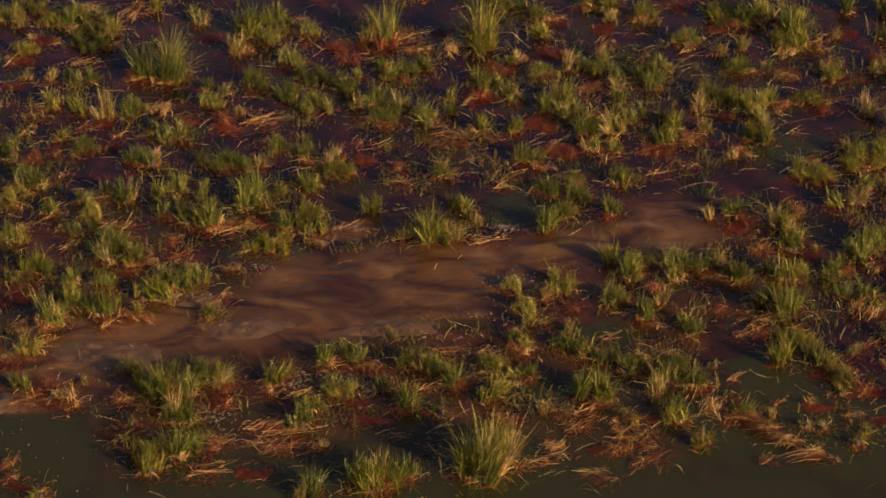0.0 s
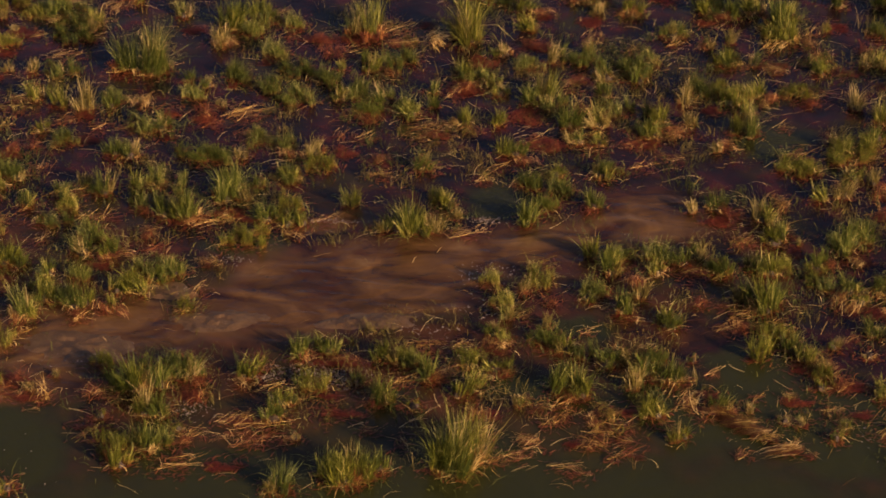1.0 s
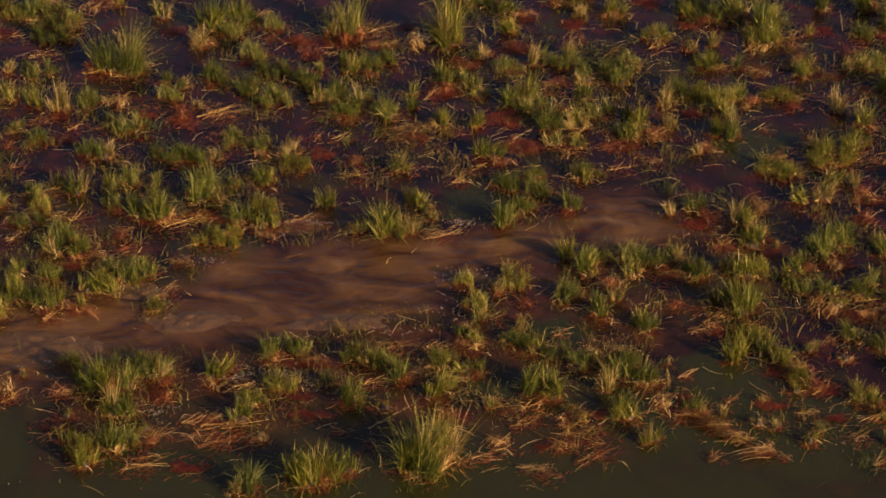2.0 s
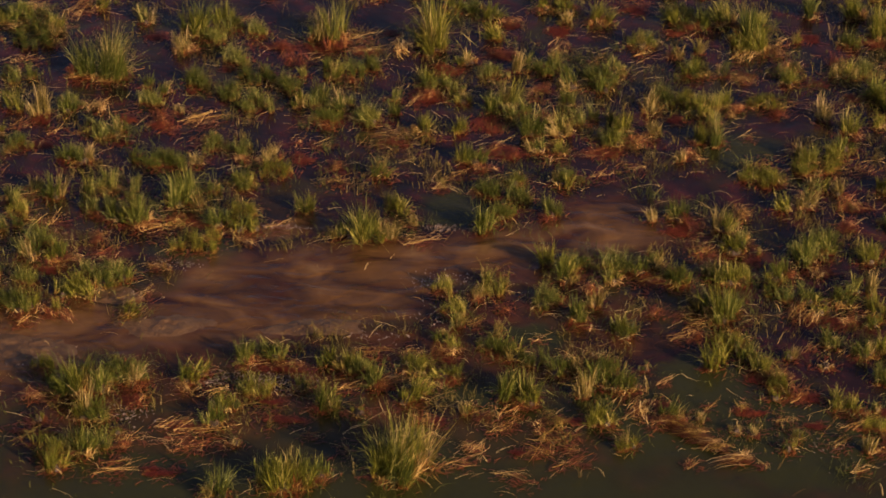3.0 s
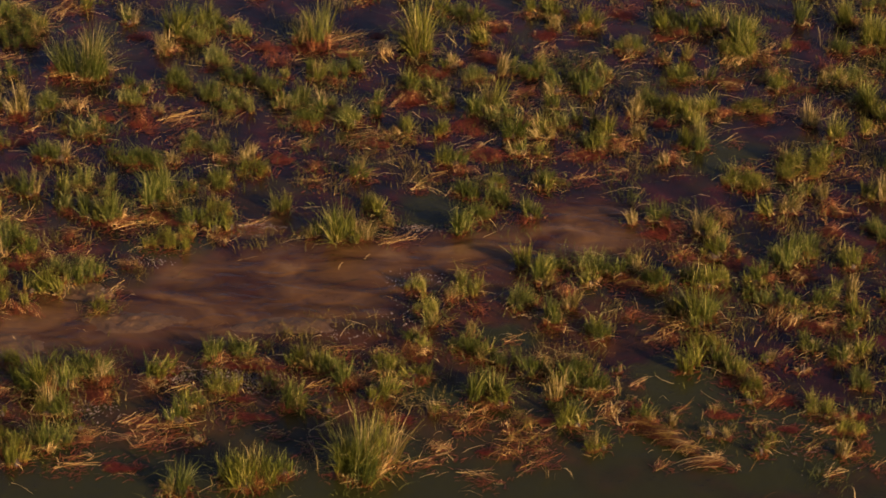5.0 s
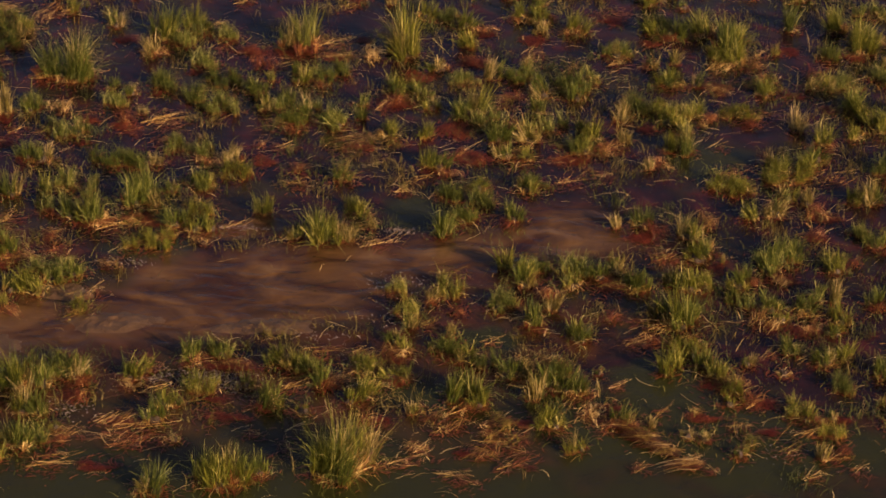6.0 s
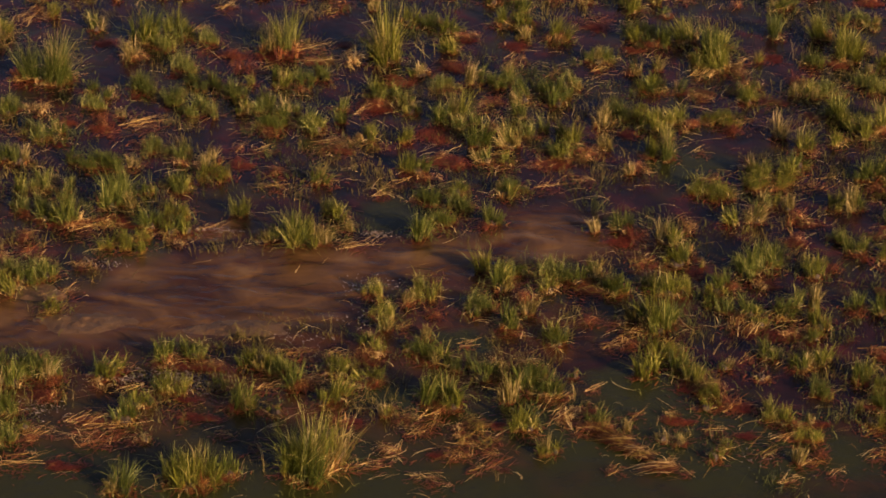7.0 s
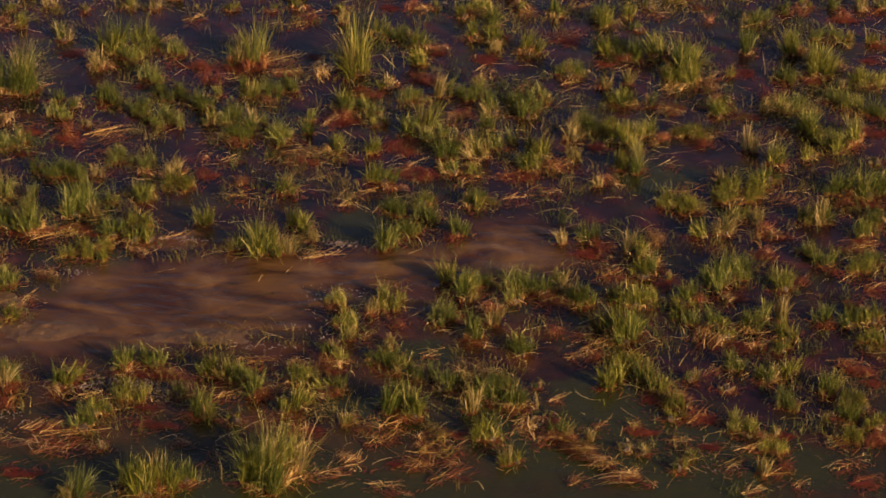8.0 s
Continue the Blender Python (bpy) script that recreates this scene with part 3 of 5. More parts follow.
grass_tussock("g", -1.82, 56.40, 0.64, 0.85)
straw_heap("o", -1.49, 56.16, 0.89, 0.40)
floating_weed(-1.73, 56.06, 1.14, 0.32)
straw_mat("g", -0.88, 56.56, 1.15, 0.41)
straw_mat("p", -0.71, 55.96, 0.76, 0.32)
straw_heap("g", 0.04, 56.02, 0.76, 0.75)
floating_weed(-0.71, 55.96, 0.76, 0.40)
floating_weed(-0.13, 56.81, 0.51, 0.41)
grass_tussock("y", 0.79, 56.21, 0.76, 1.56)
grass_tussock("g", 0.59, 56.33, 0.51, 0.99)
bare_stems(0.26, 56.57, 0.38, 0.57)
sedge_bed("g", -1.02, 55.01, 1.12, 0.78)
grass_tussock("y", -1.31, 54.72, 0.50, 0.49)
grass_tussock("g", -0.47, 55.18, 0.38, 0.42)
straw_heap("o", -0.98, 54.49, 0.62, 0.26)
grass_tussock("g", 0.68, 54.62, 0.50, 0.49)
grass_tussock("y", 0.99, 54.65, 0.50, 0.35)
straw_mat("p", -1.86, 55.33, 0.38, 0.21)
grass_tussock("y", -1.99, 54.72, 0.25, 0.35)
sedge_bed("g", -2.97, 53.32, 0.98, 0.75)
grass_tussock("g", -2.00, 53.40, 0.43, 0.48)
grass_tussock("g", -1.61, 53.81, 0.49, 0.49)
grass_tussock("g", -1.02, 53.35, 0.61, 0.62)
sedge_bed("g", -1.51, 53.44, 0.73, 0.50)
grass_tussock("g", 0.05, 53.81, 0.37, 0.42)
grass_tussock("g", 0.09, 53.19, 0.18, 0.62)
straw_heap("o", 0.78, 53.99, 0.86, 0.63)
floating_weed(0.71, 53.99, 1.10, 0.76)
straw_mat("g", 0.49, 53.59, 0.49, 0.15, 41)
sedge_bed("g", -1.34, 52.83, 0.85, 0.37)
straw_mat("y", -1.63, 52.69, 0.85, 0.29, -34)
straw_heap("o", -1.31, 52.42, 0.42, 0.29)
sedge_bed("g", -0.50, 52.90, 0.73, 0.86)
grass_tussock("g", -0.37, 52.78, 0.48, 0.55)
floating_weed(-0.93, 52.99, 0.36, 0.37)
straw_mat("g", 0.15, 52.22, 1.08, 0.36)
straw_mat("o", -0.20, 51.95, 0.95, 0.24)
grass_tussock("y", 0.73, 52.51, 0.60, 0.55)
straw_mat("y", 0.93, 52.16, 0.60, 0.48, 47)
floating_weed(0.17, 51.91, 0.72, 0.29)
grass_tussock("p", -2.38, 51.07, 0.59, 0.61)
sedge_bed("g", -3.13, 51.42, 0.59, 0.59)
straw_heap("o", -2.84, 50.92, 0.71, 0.28)
floating_weed(-1.68, 51.13, 0.59, 0.52)
straw_mat("g", -1.37, 51.70, 0.60, 0.19)
bare_stems(-0.67, 51.92, 0.24, 0.34)
straw_mat("p", -1.86, 51.82, 0.36, 0.24, 58)
grass_tussock("o", 1.08, 58.16, 0.52, 0.65)
grass_tussock("g", 2.00, 57.82, 0.58, 0.65)
grass_tussock("y", 2.16, 56.81, 0.45, 0.64)
sedge_bed("g", 1.47, 58.20, 0.78, 0.56)
straw_heap("o", 2.46, 57.58, 0.64, 0.22)
floating_weed(2.40, 57.43, 0.77, 0.33)
grass_tussock("o", 3.81, 58.24, 0.65, 0.65)
grass_tussock("o", 4.46, 57.74, 0.77, 0.86)
grass_tussock("o", 3.29, 58.34, 0.78, 0.58)
floating_weed(3.56, 57.25, 0.64, 0.69)
grass_tussock("p", 3.75, 57.68, 0.26, 0.43)
straw_heap("o", 4.58, 57.75, 0.64, 0.56)
straw_mat("o", 5.37, 58.66, 0.78, 0.57)
floating_weed(5.24, 58.36, 0.78, 0.42)
bare_stems(1.59, 56.68, 0.51, 0.57)
bare_stems(2.79, 57.19, 0.26, 0.57)
grass_tussock("g", 5.45, 56.72, 0.70, 0.43)
sedge_bed("g", 5.47, 56.72, 0.63, 0.32)
straw_mat("p", 5.46, 56.18, 0.50, 0.11)
straw_heap("o", 2.38, 55.99, 0.76, 0.32)
floating_weed(2.32, 55.93, 0.88, 0.37)
grass_tussock("p", 2.65, 55.30, 0.25, 0.70)
straw_mat("g", 3.63, 56.44, 0.63, 0.40, 58)
straw_mat("g", 3.64, 56.04, 0.50, 0.27)
grass_tussock("p", 3.51, 55.76, 0.19, 0.56)
grass_tussock("g", 1.57, 55.61, 0.63, 0.49)
floating_weed(1.22, 55.19, 0.75, 0.65)
sedge_bed("g", 1.13, 54.28, 0.86, 0.76)
grass_tussock("y", 1.52, 53.80, 0.49, 0.42)
sedge_bed("g", 2.22, 55.01, 0.75, 0.52)
sedge_bed("g", 3.33, 55.35, 1.12, 0.65)
grass_tussock("g", 3.84, 54.62, 0.74, 0.56)
sedge_bed("g", 4.46, 54.92, 0.99, 0.90)
grass_tussock("g", 4.58, 54.55, 0.62, 0.56)
sedge_bed("g", 4.83, 55.47, 0.50, 0.52)
straw_mat("g", 4.46, 55.76, 0.50, 0.13)
straw_mat("p", 4.95, 55.22, 0.50, 0.31, 66)
straw_mat("y", 3.17, 54.11, 0.86, 0.25)
grass_tussock("y", 2.50, 53.75, 0.55, 0.83)
straw_heap("o", 3.22, 54.44, 0.74, 0.38)
grass_tussock("g", 2.26, 53.61, 0.61, 0.48)
grass_tussock("g", 2.14, 53.48, 0.18, 0.69)
sedge_bed("g", 2.63, 53.39, 0.73, 0.62)
floating_weed(2.10, 52.86, 0.97, 0.86)
grass_tussock("y", 1.51, 52.57, 0.48, 0.48)
straw_heap("o", 3.31, 53.07, 0.54, 0.37)
floating_weed(3.30, 53.20, 0.48, 0.49)
grass_tussock("g", 3.01, 52.56, 0.54, 0.82)
grass_tussock("g", 3.67, 52.61, 0.60, 0.82)
grass_tussock("g", 3.84, 53.86, 0.37, 0.55)
sedge_bed("g", 4.09, 53.26, 0.73, 0.74)
grass_tussock("y", 5.00, 52.84, 0.48, 0.62)
grass_tussock("g", 4.76, 53.19, 0.36, 0.55)
grass_tussock("g", 4.81, 52.22, 0.48, 0.48)
sedge_bed("g", 4.57, 52.44, 0.72, 0.60)
straw_heap("o", 5.17, 52.20, 0.95, 0.53)
straw_mat("g", 5.41, 52.32, 0.72, 0.19)
floating_weed(4.57, 51.85, 0.95, 0.47)
straw_mat("o", 4.33, 51.83, 0.83, 0.19)
straw_mat("g", 2.31, 51.91, 0.48, 0.24, 41)
floating_weed(2.44, 51.68, 1.07, 0.59)
straw_heap("o", 2.68, 51.58, 0.59, 0.28)
grass_tussock("g", 1.86, 51.28, 0.53, 0.61)
grass_tussock("y", 1.62, 51.31, 0.35, 0.47)
grass_tussock("g", 3.21, 51.86, 0.59, 0.41)
straw_mat("g", 3.50, 52.07, 0.60, 0.19)
grass_tussock("y", 3.68, 51.78, 0.42, 0.34)
straw_mat("o", 3.51, 51.53, 0.71, 0.23)
grass_tussock("p", 5.66, 52.77, 0.24, 0.41)
bare_stems(5.54, 53.37, 0.24, 0.69)
grass_tussock("p", 5.61, 53.75, 0.61, 0.62)
sedge_bed("g", 5.93, 54.27, 0.61, 0.76)
straw_mat("y", 5.81, 54.65, 0.49, 0.51, -58)

# north-eastern stretch
grass_tussock("o", 6.26, 57.88, 0.45, 0.72)
straw_mat("p", 6.21, 58.58, 0.39, 0.71, -73)
sedge_bed("g", 6.65, 57.91, 0.90, 1.11)
grass_tussock("g", 6.84, 57.79, 0.64, 0.72)
grass_tussock("y", 7.42, 57.98, 0.64, 0.79)
floating_weed(6.25, 57.33, 0.51, 0.33)
straw_heap("o", 6.57, 57.55, 0.64, 0.28)
straw_heap("o", 7.13, 57.81, 0.39, 0.33)
grass_tussock("g", 7.91, 57.33, 0.77, 1.07)
grass_tussock("y", 8.12, 57.76, 0.51, 0.65)
grass_tussock("y", 8.13, 56.67, 0.76, 0.78)
straw_mat("g", 7.99, 56.39, 0.76, 0.40, 47)
straw_mat("g", 8.59, 56.97, 0.63, 0.33, 41)
straw_heap("g", 8.50, 56.43, 0.63, 0.40)
sedge_bed("y", 7.70, 56.90, 0.63, 0.68)
sedge_bed("g", 8.58, 55.64, 0.87, 0.78)
straw_heap("o", 8.65, 55.78, 0.62, 0.66)
grass_tussock("y", 8.67, 55.13, 0.50, 0.49)
floating_weed(9.18, 57.29, 0.76, 0.41)
grass_tussock("p", 8.98, 57.14, 0.19, 0.36)
floating_weed(7.57, 55.43, 1.00, 0.52)
straw_heap("g", 7.68, 55.13, 0.50, 0.21)
straw_mat("p", 7.61, 56.22, 0.50, 0.16)
sedge_bed("g", 6.52, 55.61, 0.75, 0.65)
grass_tussock("y", 6.58, 55.48, 0.56, 0.63)
grass_tussock("p", 7.20, 55.40, 0.25, 0.49)
grass_tussock("p", 6.22, 56.24, 0.38, 0.50)
grass_tussock("p", 6.73, 56.42, 0.19, 0.57)
straw_heap("o", 6.16, 56.24, 0.38, 0.27)
straw_mat("p", 6.82, 55.29, 0.50, 0.13)
floating_weed(9.30, 55.18, 0.74, 0.31)
grass_tussock("g", 9.38, 58.42, 0.58, 0.79)
grass_tussock("g", 10.43, 58.50, 0.65, 0.94)
grass_tussock("y", 10.82, 57.84, 0.58, 1.15)
grass_tussock("o", 10.98, 57.44, 0.51, 0.57)
bare_stems(9.82, 57.34, 0.51, 0.57)
sedge_bed("g", 10.19, 57.10, 0.63, 0.54)
floating_weed(10.76, 57.15, 0.64, 0.41)
straw_heap("o", 9.80, 56.13, 0.50, 0.74)
grass_tussock("p", 9.70, 55.60, 0.50, 0.42)
grass_tussock("y", 10.07, 55.63, 0.37, 0.56)
sedge_bed("g", 10.51, 55.66, 0.75, 0.78)
bare_stems(9.32, 55.57, 0.25, 0.56)
grass_tussock("y", 10.71, 54.40, 0.49, 0.70)
grass_tussock("g", 10.56, 54.77, 0.49, 0.70)
floating_weed(10.12, 54.60, 0.61, 0.38)
grass_tussock("p", 9.34, 53.59, 0.36, 0.83)
grass_tussock("y", 9.82, 53.09, 0.54, 0.69)
grass_tussock("g", 9.64, 52.36, 0.59, 0.55)
grass_tussock("y", 9.44, 51.99, 0.47, 0.61)
straw_heap("o", 9.97, 52.74, 0.36, 0.24)
grass_tussock("y", 10.52, 53.51, 0.60, 0.41)
sedge_bed("y", 6.29, 54.18, 0.74, 0.63)
grass_tussock("y", 6.58, 53.70, 0.61, 0.55)
sedge_bed("y", 7.02, 53.98, 0.73, 0.50)
straw_heap("o", 7.51, 53.90, 0.73, 0.37)
sedge_bed("y", 8.01, 54.19, 0.86, 0.50)
straw_mat("g", 8.49, 54.07, 1.10, 0.15)
straw_heap("o", 8.35, 53.72, 0.61, 0.37)
grass_tussock("y", 6.93, 53.23, 0.36, 0.55)
grass_tussock("g", 6.96, 52.39, 0.48, 0.82)
grass_tussock("y", 6.61, 52.48, 0.48, 0.62)
straw_heap("p", 7.31, 53.58, 0.24, 0.20)
straw_mat("p", 7.69, 52.61, 0.30, 0.10)
grass_tussock("g", 7.25, 54.13, 0.24, 0.42)
floating_weed(6.15, 53.30, 0.48, 0.49)
straw_heap("o", 6.35, 51.75, 0.59, 0.47)
grass_tussock("p", 6.17, 51.62, 0.18, 0.48)
bare_stems(6.70, 51.66, 0.24, 0.48)
straw_heap("o", 8.56, 52.16, 0.30, 0.28)
grass_tussock("y", 8.83, 51.73, 0.59, 0.61)
sedge_bed("y", 9.07, 51.84, 0.95, 0.59)

# western stretch
grass_tussock("g", -6.64, 49.26, 0.52, 0.73)
grass_tussock("p", -7.10, 49.56, 0.29, 0.40)
straw_mat("p", -7.04, 49.23, 0.58, 0.13)
sedge_bed("y", -7.27, 48.55, 0.57, 0.44)
grass_tussock("o", -6.05, 49.53, 0.35, 0.60)
sedge_bed("g", -5.49, 49.69, 1.05, 0.79)
grass_tussock("g", -4.79, 48.41, 0.63, 0.86)
grass_tussock("y", -5.02, 48.40, 0.28, 0.66)
sedge_bed("g", -5.72, 48.89, 0.69, 0.66)
grass_tussock("g", -5.31, 48.48, 0.57, 0.59)
straw_heap("o", -5.67, 48.56, 0.69, 0.26)
grass_tussock("g", -4.14, 49.12, 0.63, 0.86)
grass_tussock("g", -3.97, 49.58, 0.69, 0.80)
floating_weed(-3.90, 48.59, 0.68, 0.44)
straw_heap("o", -4.82, 48.20, 0.79, 0.17)
straw_mat("o", -4.38, 48.34, 1.14, 0.17)
straw_mat("p", -4.35, 48.12, 1.36, 0.11)
grass_tussock("y", -3.46, 49.73, 0.35, 0.40)
grass_tussock("g", -3.20, 48.42, 0.51, 0.59)
grass_tussock("p", -3.69, 49.15, 0.23, 0.40)
floating_weed(-3.59, 48.40, 0.57, 0.22)
straw_mat("p", -6.75, 48.20, 0.57, 0.13)
straw_mat("p", -6.42, 48.29, 0.46, 0.22, 47)
grass_tussock("g", -6.77, 46.99, 0.61, 0.72)
grass_tussock("y", -6.22, 47.03, 0.56, 0.59)
sedge_bed("g", -6.65, 47.63, 0.79, 0.53)
straw_heap("o", -6.07, 46.83, 0.78, 0.25)
straw_heap("o", -5.52, 47.61, 0.56, 0.42)
straw_mat("p", -5.61, 47.81, 0.45, 0.21, -34)
straw_mat("o", -5.33, 47.10, 0.78, 0.25)
straw_mat("g", -5.96, 46.84, 0.67, 0.12)
straw_heap("g", -4.16, 46.67, 0.55, 0.29)
sedge_bed("y", -3.61, 47.65, 1.01, 0.63)
straw_mat("y", -3.81, 47.42, 0.90, 0.25, 34)
straw_mat("g", -3.21, 47.99, 0.68, 0.17)
sedge_bed("g", -5.13, 46.49, 1.22, 0.61)
grass_tussock("y", -5.46, 45.76, 0.77, 0.71)
grass_tussock("g", -5.18, 46.08, 0.55, 0.58)
grass_tussock("g", -4.88, 46.31, 0.44, 0.45)
grass_tussock("g", -5.93, 45.62, 0.38, 0.51)
grass_tussock("g", -6.65, 45.08, 0.60, 0.70)
grass_tussock("y", -6.46, 45.19, 0.43, 0.51)
straw_heap("o", -5.98, 44.93, 0.86, 0.39)
grass_tussock("y", -5.96, 45.13, 0.33, 0.38)
straw_mat("y", -4.44, 45.14, 0.81, 0.59, 41)
grass_tussock("y", -4.55, 45.13, 0.43, 0.38)
straw_mat("g", -4.35, 45.64, 0.66, 0.20, 41)
straw_mat("p", -6.46, 44.60, 0.54, 0.19)
straw_heap("o", -6.58, 44.69, 0.43, 0.29)
floating_weed(-6.46, 46.49, 0.66, 0.31)
sedge_bed("g", -6.72, 46.07, 0.66, 0.30)

# beside the muddy channel
sedge_bed("g", -2.98, 50.11, 0.70, 0.68)
grass_tussock("y", -2.86, 50.00, 0.58, 0.47)
sedge_bed("y", -2.21, 50.51, 0.82, 0.57)
straw_mat("y", -2.35, 50.73, 0.71, 0.28)
grass_tussock("y", -1.49, 49.03, 0.46, 0.60)
grass_tussock("g", -0.11, 50.62, 0.59, 0.54)
straw_mat("g", 0.02, 50.50, 0.70, 0.09)
straw_mat("g", -0.89, 50.20, 0.81, 0.18)
straw_heap("o", -1.06, 50.83, 0.59, 0.23)
grass_tussock("g", -0.26, 48.11, 0.51, 1.12, -14)
grass_tussock("y", 0.06, 48.13, 0.56, 0.66)
grass_tussock("g", -0.74, 48.18, 0.45, 0.53)
grass_tussock("p", 0.28, 48.15, 0.23, 0.59)
grass_tussock("y", 0.45, 49.14, 0.46, 0.40)
sedge_bed("y", 0.32, 49.35, 0.46, 0.33)
straw_mat("g", 0.91, 48.05, 0.84, 0.43)
straw_mat("p", 0.48, 48.66, 0.57, 0.17, -34)
straw_mat("p", 1.21, 50.09, 0.46, 0.14)
grass_tussock("p", 0.70, 48.72, 0.17, 0.40)
sedge_bed("y", -2.73, 48.79, 0.68, 0.66)
grass_tussock("y", -2.78, 48.24, 0.51, 0.46)
straw_mat("y", -2.76, 49.11, 0.69, 0.26)
grass_tussock("y", -2.44, 48.27, 0.34, 0.40)
straw_heap("p", -2.62, 47.83, 0.56, 0.25)
straw_mat("p", -2.00, 48.41, 0.57, 0.13)
sedge_bed("y", 1.39, 46.27, 0.55, 0.40)
sedge_bed("y", 1.64, 45.49, 0.65, 0.49)
straw_mat("g", 1.53, 50.57, 0.58, 0.23)
sedge_bed("g", 2.14, 50.05, 0.70, 0.45)
grass_tussock("g", 2.31, 49.95, 0.29, 0.40)
straw_heap("o", 2.10, 50.95, 0.59, 0.18)
straw_mat("y", 2.70, 50.54, 0.70, 0.27)
grass_tussock("g", 2.71, 50.43, 0.47, 0.34)
sedge_bed("g", 2.83, 49.87, 0.69, 0.56)
grass_tussock("g", 3.48, 49.26, 0.51, 0.66)
straw_heap("o", 3.42, 49.03, 0.40, 0.26)
grass_tussock("g", 2.07, 48.56, 0.51, 0.79)
grass_tussock("g", 2.23, 48.84, 0.34, 0.53)
sedge_bed("g", 2.51, 49.18, 0.69, 0.33)
grass_tussock("g", 3.69, 50.50, 0.64, 0.47)
sedge_bed("g", 3.87, 50.63, 0.70, 0.46)
straw_mat("g", 5.16, 51.19, 0.70, 0.23)
straw_mat("p", 4.57, 50.80, 0.47, 0.23)
grass_tussock("p", 5.54, 49.19, 0.14, 0.40)
grass_tussock("y", 3.45, 47.44, 0.28, 0.78)
grass_tussock("g", 3.79, 46.85, 0.66, 0.65)
grass_tussock("y", 3.73, 47.05, 0.44, 0.59)
sedge_bed("g", 4.12, 47.28, 0.78, 0.41)
straw_mat("y", 4.34, 47.51, 0.67, 0.17)
straw_heap("o", 4.23, 46.48, 0.66, 0.50)
grass_tussock("p", 4.34, 45.98, 0.27, 0.58)
grass_tussock("y", 4.72, 46.92, 0.55, 0.46)
sedge_bed("g", 4.84, 47.44, 0.89, 0.52)
grass_tussock("g", 5.22, 47.26, 0.61, 0.52)
grass_tussock("g", 5.51, 47.49, 0.44, 0.46)
straw_mat("y", 5.55, 46.77, 0.88, 0.20)
straw_heap("o", 5.53, 45.78, 0.43, 0.30)
floating_weed(5.44, 46.97, 0.66, 0.41)
straw_mat("y", 2.46, 46.95, 0.66, 0.20)
grass_tussock("p", 2.19, 46.73, 0.17, 0.39)
sedge_bed("y", 2.37, 46.44, 0.66, 0.60)
straw_heap("o", 2.05, 46.01, 0.27, 0.30)
grass_tussock("p", 2.05, 46.11, 0.16, 0.45)
straw_heap("o", 2.61, 45.66, 0.43, 0.30)
grass_tussock("g", 3.36, 45.91, 0.54, 0.45)
sedge_bed("g", 3.47, 46.12, 0.65, 0.40)
grass_tussock("g", 4.02, 45.47, 0.59, 0.64)
grass_tussock("y", 4.82, 45.24, 0.54, 0.45)
grass_tussock("g", 4.93, 44.95, 0.43, 0.51)
grass_tussock("p", 2.52, 44.97, 0.13, 0.32)
straw_mat("p", 2.09, 45.13, 0.32, 0.12)
grass_tussock("p", 1.71, 45.10, 0.16, 0.51)
floating_weed(4.02, 45.27, 0.65, 0.29)
floating_weed(4.29, 46.48, 0.44, 0.30)

# eastern stretch
grass_tussock("g", 6.05, 49.34, 0.68, 0.53)
sedge_bed("y", 7.73, 51.04, 0.94, 0.46)
straw_mat("g", 7.87, 51.52, 0.82, 0.09)
sedge_bed("y", 8.07, 50.84, 0.70, 0.46)
grass_tussock("y", 8.25, 49.84, 0.46, 0.60)
grass_tussock("p", 8.72, 49.99, 0.57, 0.60)
grass_tussock("p", 8.99, 50.68, 0.58, 0.40)
straw_mat("o", 9.04, 51.37, 1.17, 0.23)
sedge_bed("y", 9.04, 51.37, 1.06, 0.35)
grass_tussock("p", 9.39, 50.49, 0.35, 0.54)
straw_mat("g", 9.99, 51.45, 0.70, 0.35)
grass_tussock("y", 10.33, 50.67, 0.46, 0.54)
straw_heap("o", 9.53, 50.05, 0.63, 0.56)
floating_weed(9.75, 49.95, 0.69, 0.33)
floating_weed(9.46, 49.16, 0.57, 0.43)
straw_heap("o", 9.53, 49.28, 0.28, 0.33)
straw_heap("o", 6.27, 49.03, 0.62, 0.65)
floating_weed(6.04, 48.80, 0.68, 0.43)
grass_tussock("y", 6.95, 48.98, 0.68, 0.80)
straw_heap("g", 7.31, 49.33, 0.57, 0.77)
grass_tussock("g", 7.26, 48.36, 0.67, 0.72)
grass_tussock("y", 7.14, 48.13, 0.78, 0.46)
straw_mat("p", 6.66, 48.63, 0.45, 0.54, -66)
straw_mat("o", 6.52, 47.98, 0.67, 0.17)
straw_mat("g", 6.58, 48.09, 0.56, 0.08)
grass_tussock("p", 7.64, 48.07, 0.11, 0.20)
grass_tussock("g", 8.72, 48.25, 0.67, 0.79)
grass_tussock("g", 9.07, 48.49, 0.51, 0.66)
grass_tussock("g", 8.52, 47.82, 0.56, 0.66)
sedge_bed("g", 8.71, 48.15, 0.89, 0.53)
grass_tussock("g", 8.00, 47.37, 0.44, 0.65)
grass_tussock("y", 7.88, 47.15, 0.55, 0.39)
straw_heap("o", 8.21, 47.28, 0.55, 0.41)
straw_heap("g", 8.66, 47.41, 0.55, 0.31)
floating_weed(8.89, 47.43, 0.55, 0.41)
grass_tussock("y", 9.81, 47.91, 0.50, 0.66)
straw_heap("o", 10.05, 48.14, 0.45, 0.31)
sedge_bed("g", 10.28, 49.44, 0.46, 0.33)
floating_weed(7.46, 47.74, 0.45, 0.42)
grass_tussock("p", 6.55, 47.26, 0.28, 0.52)
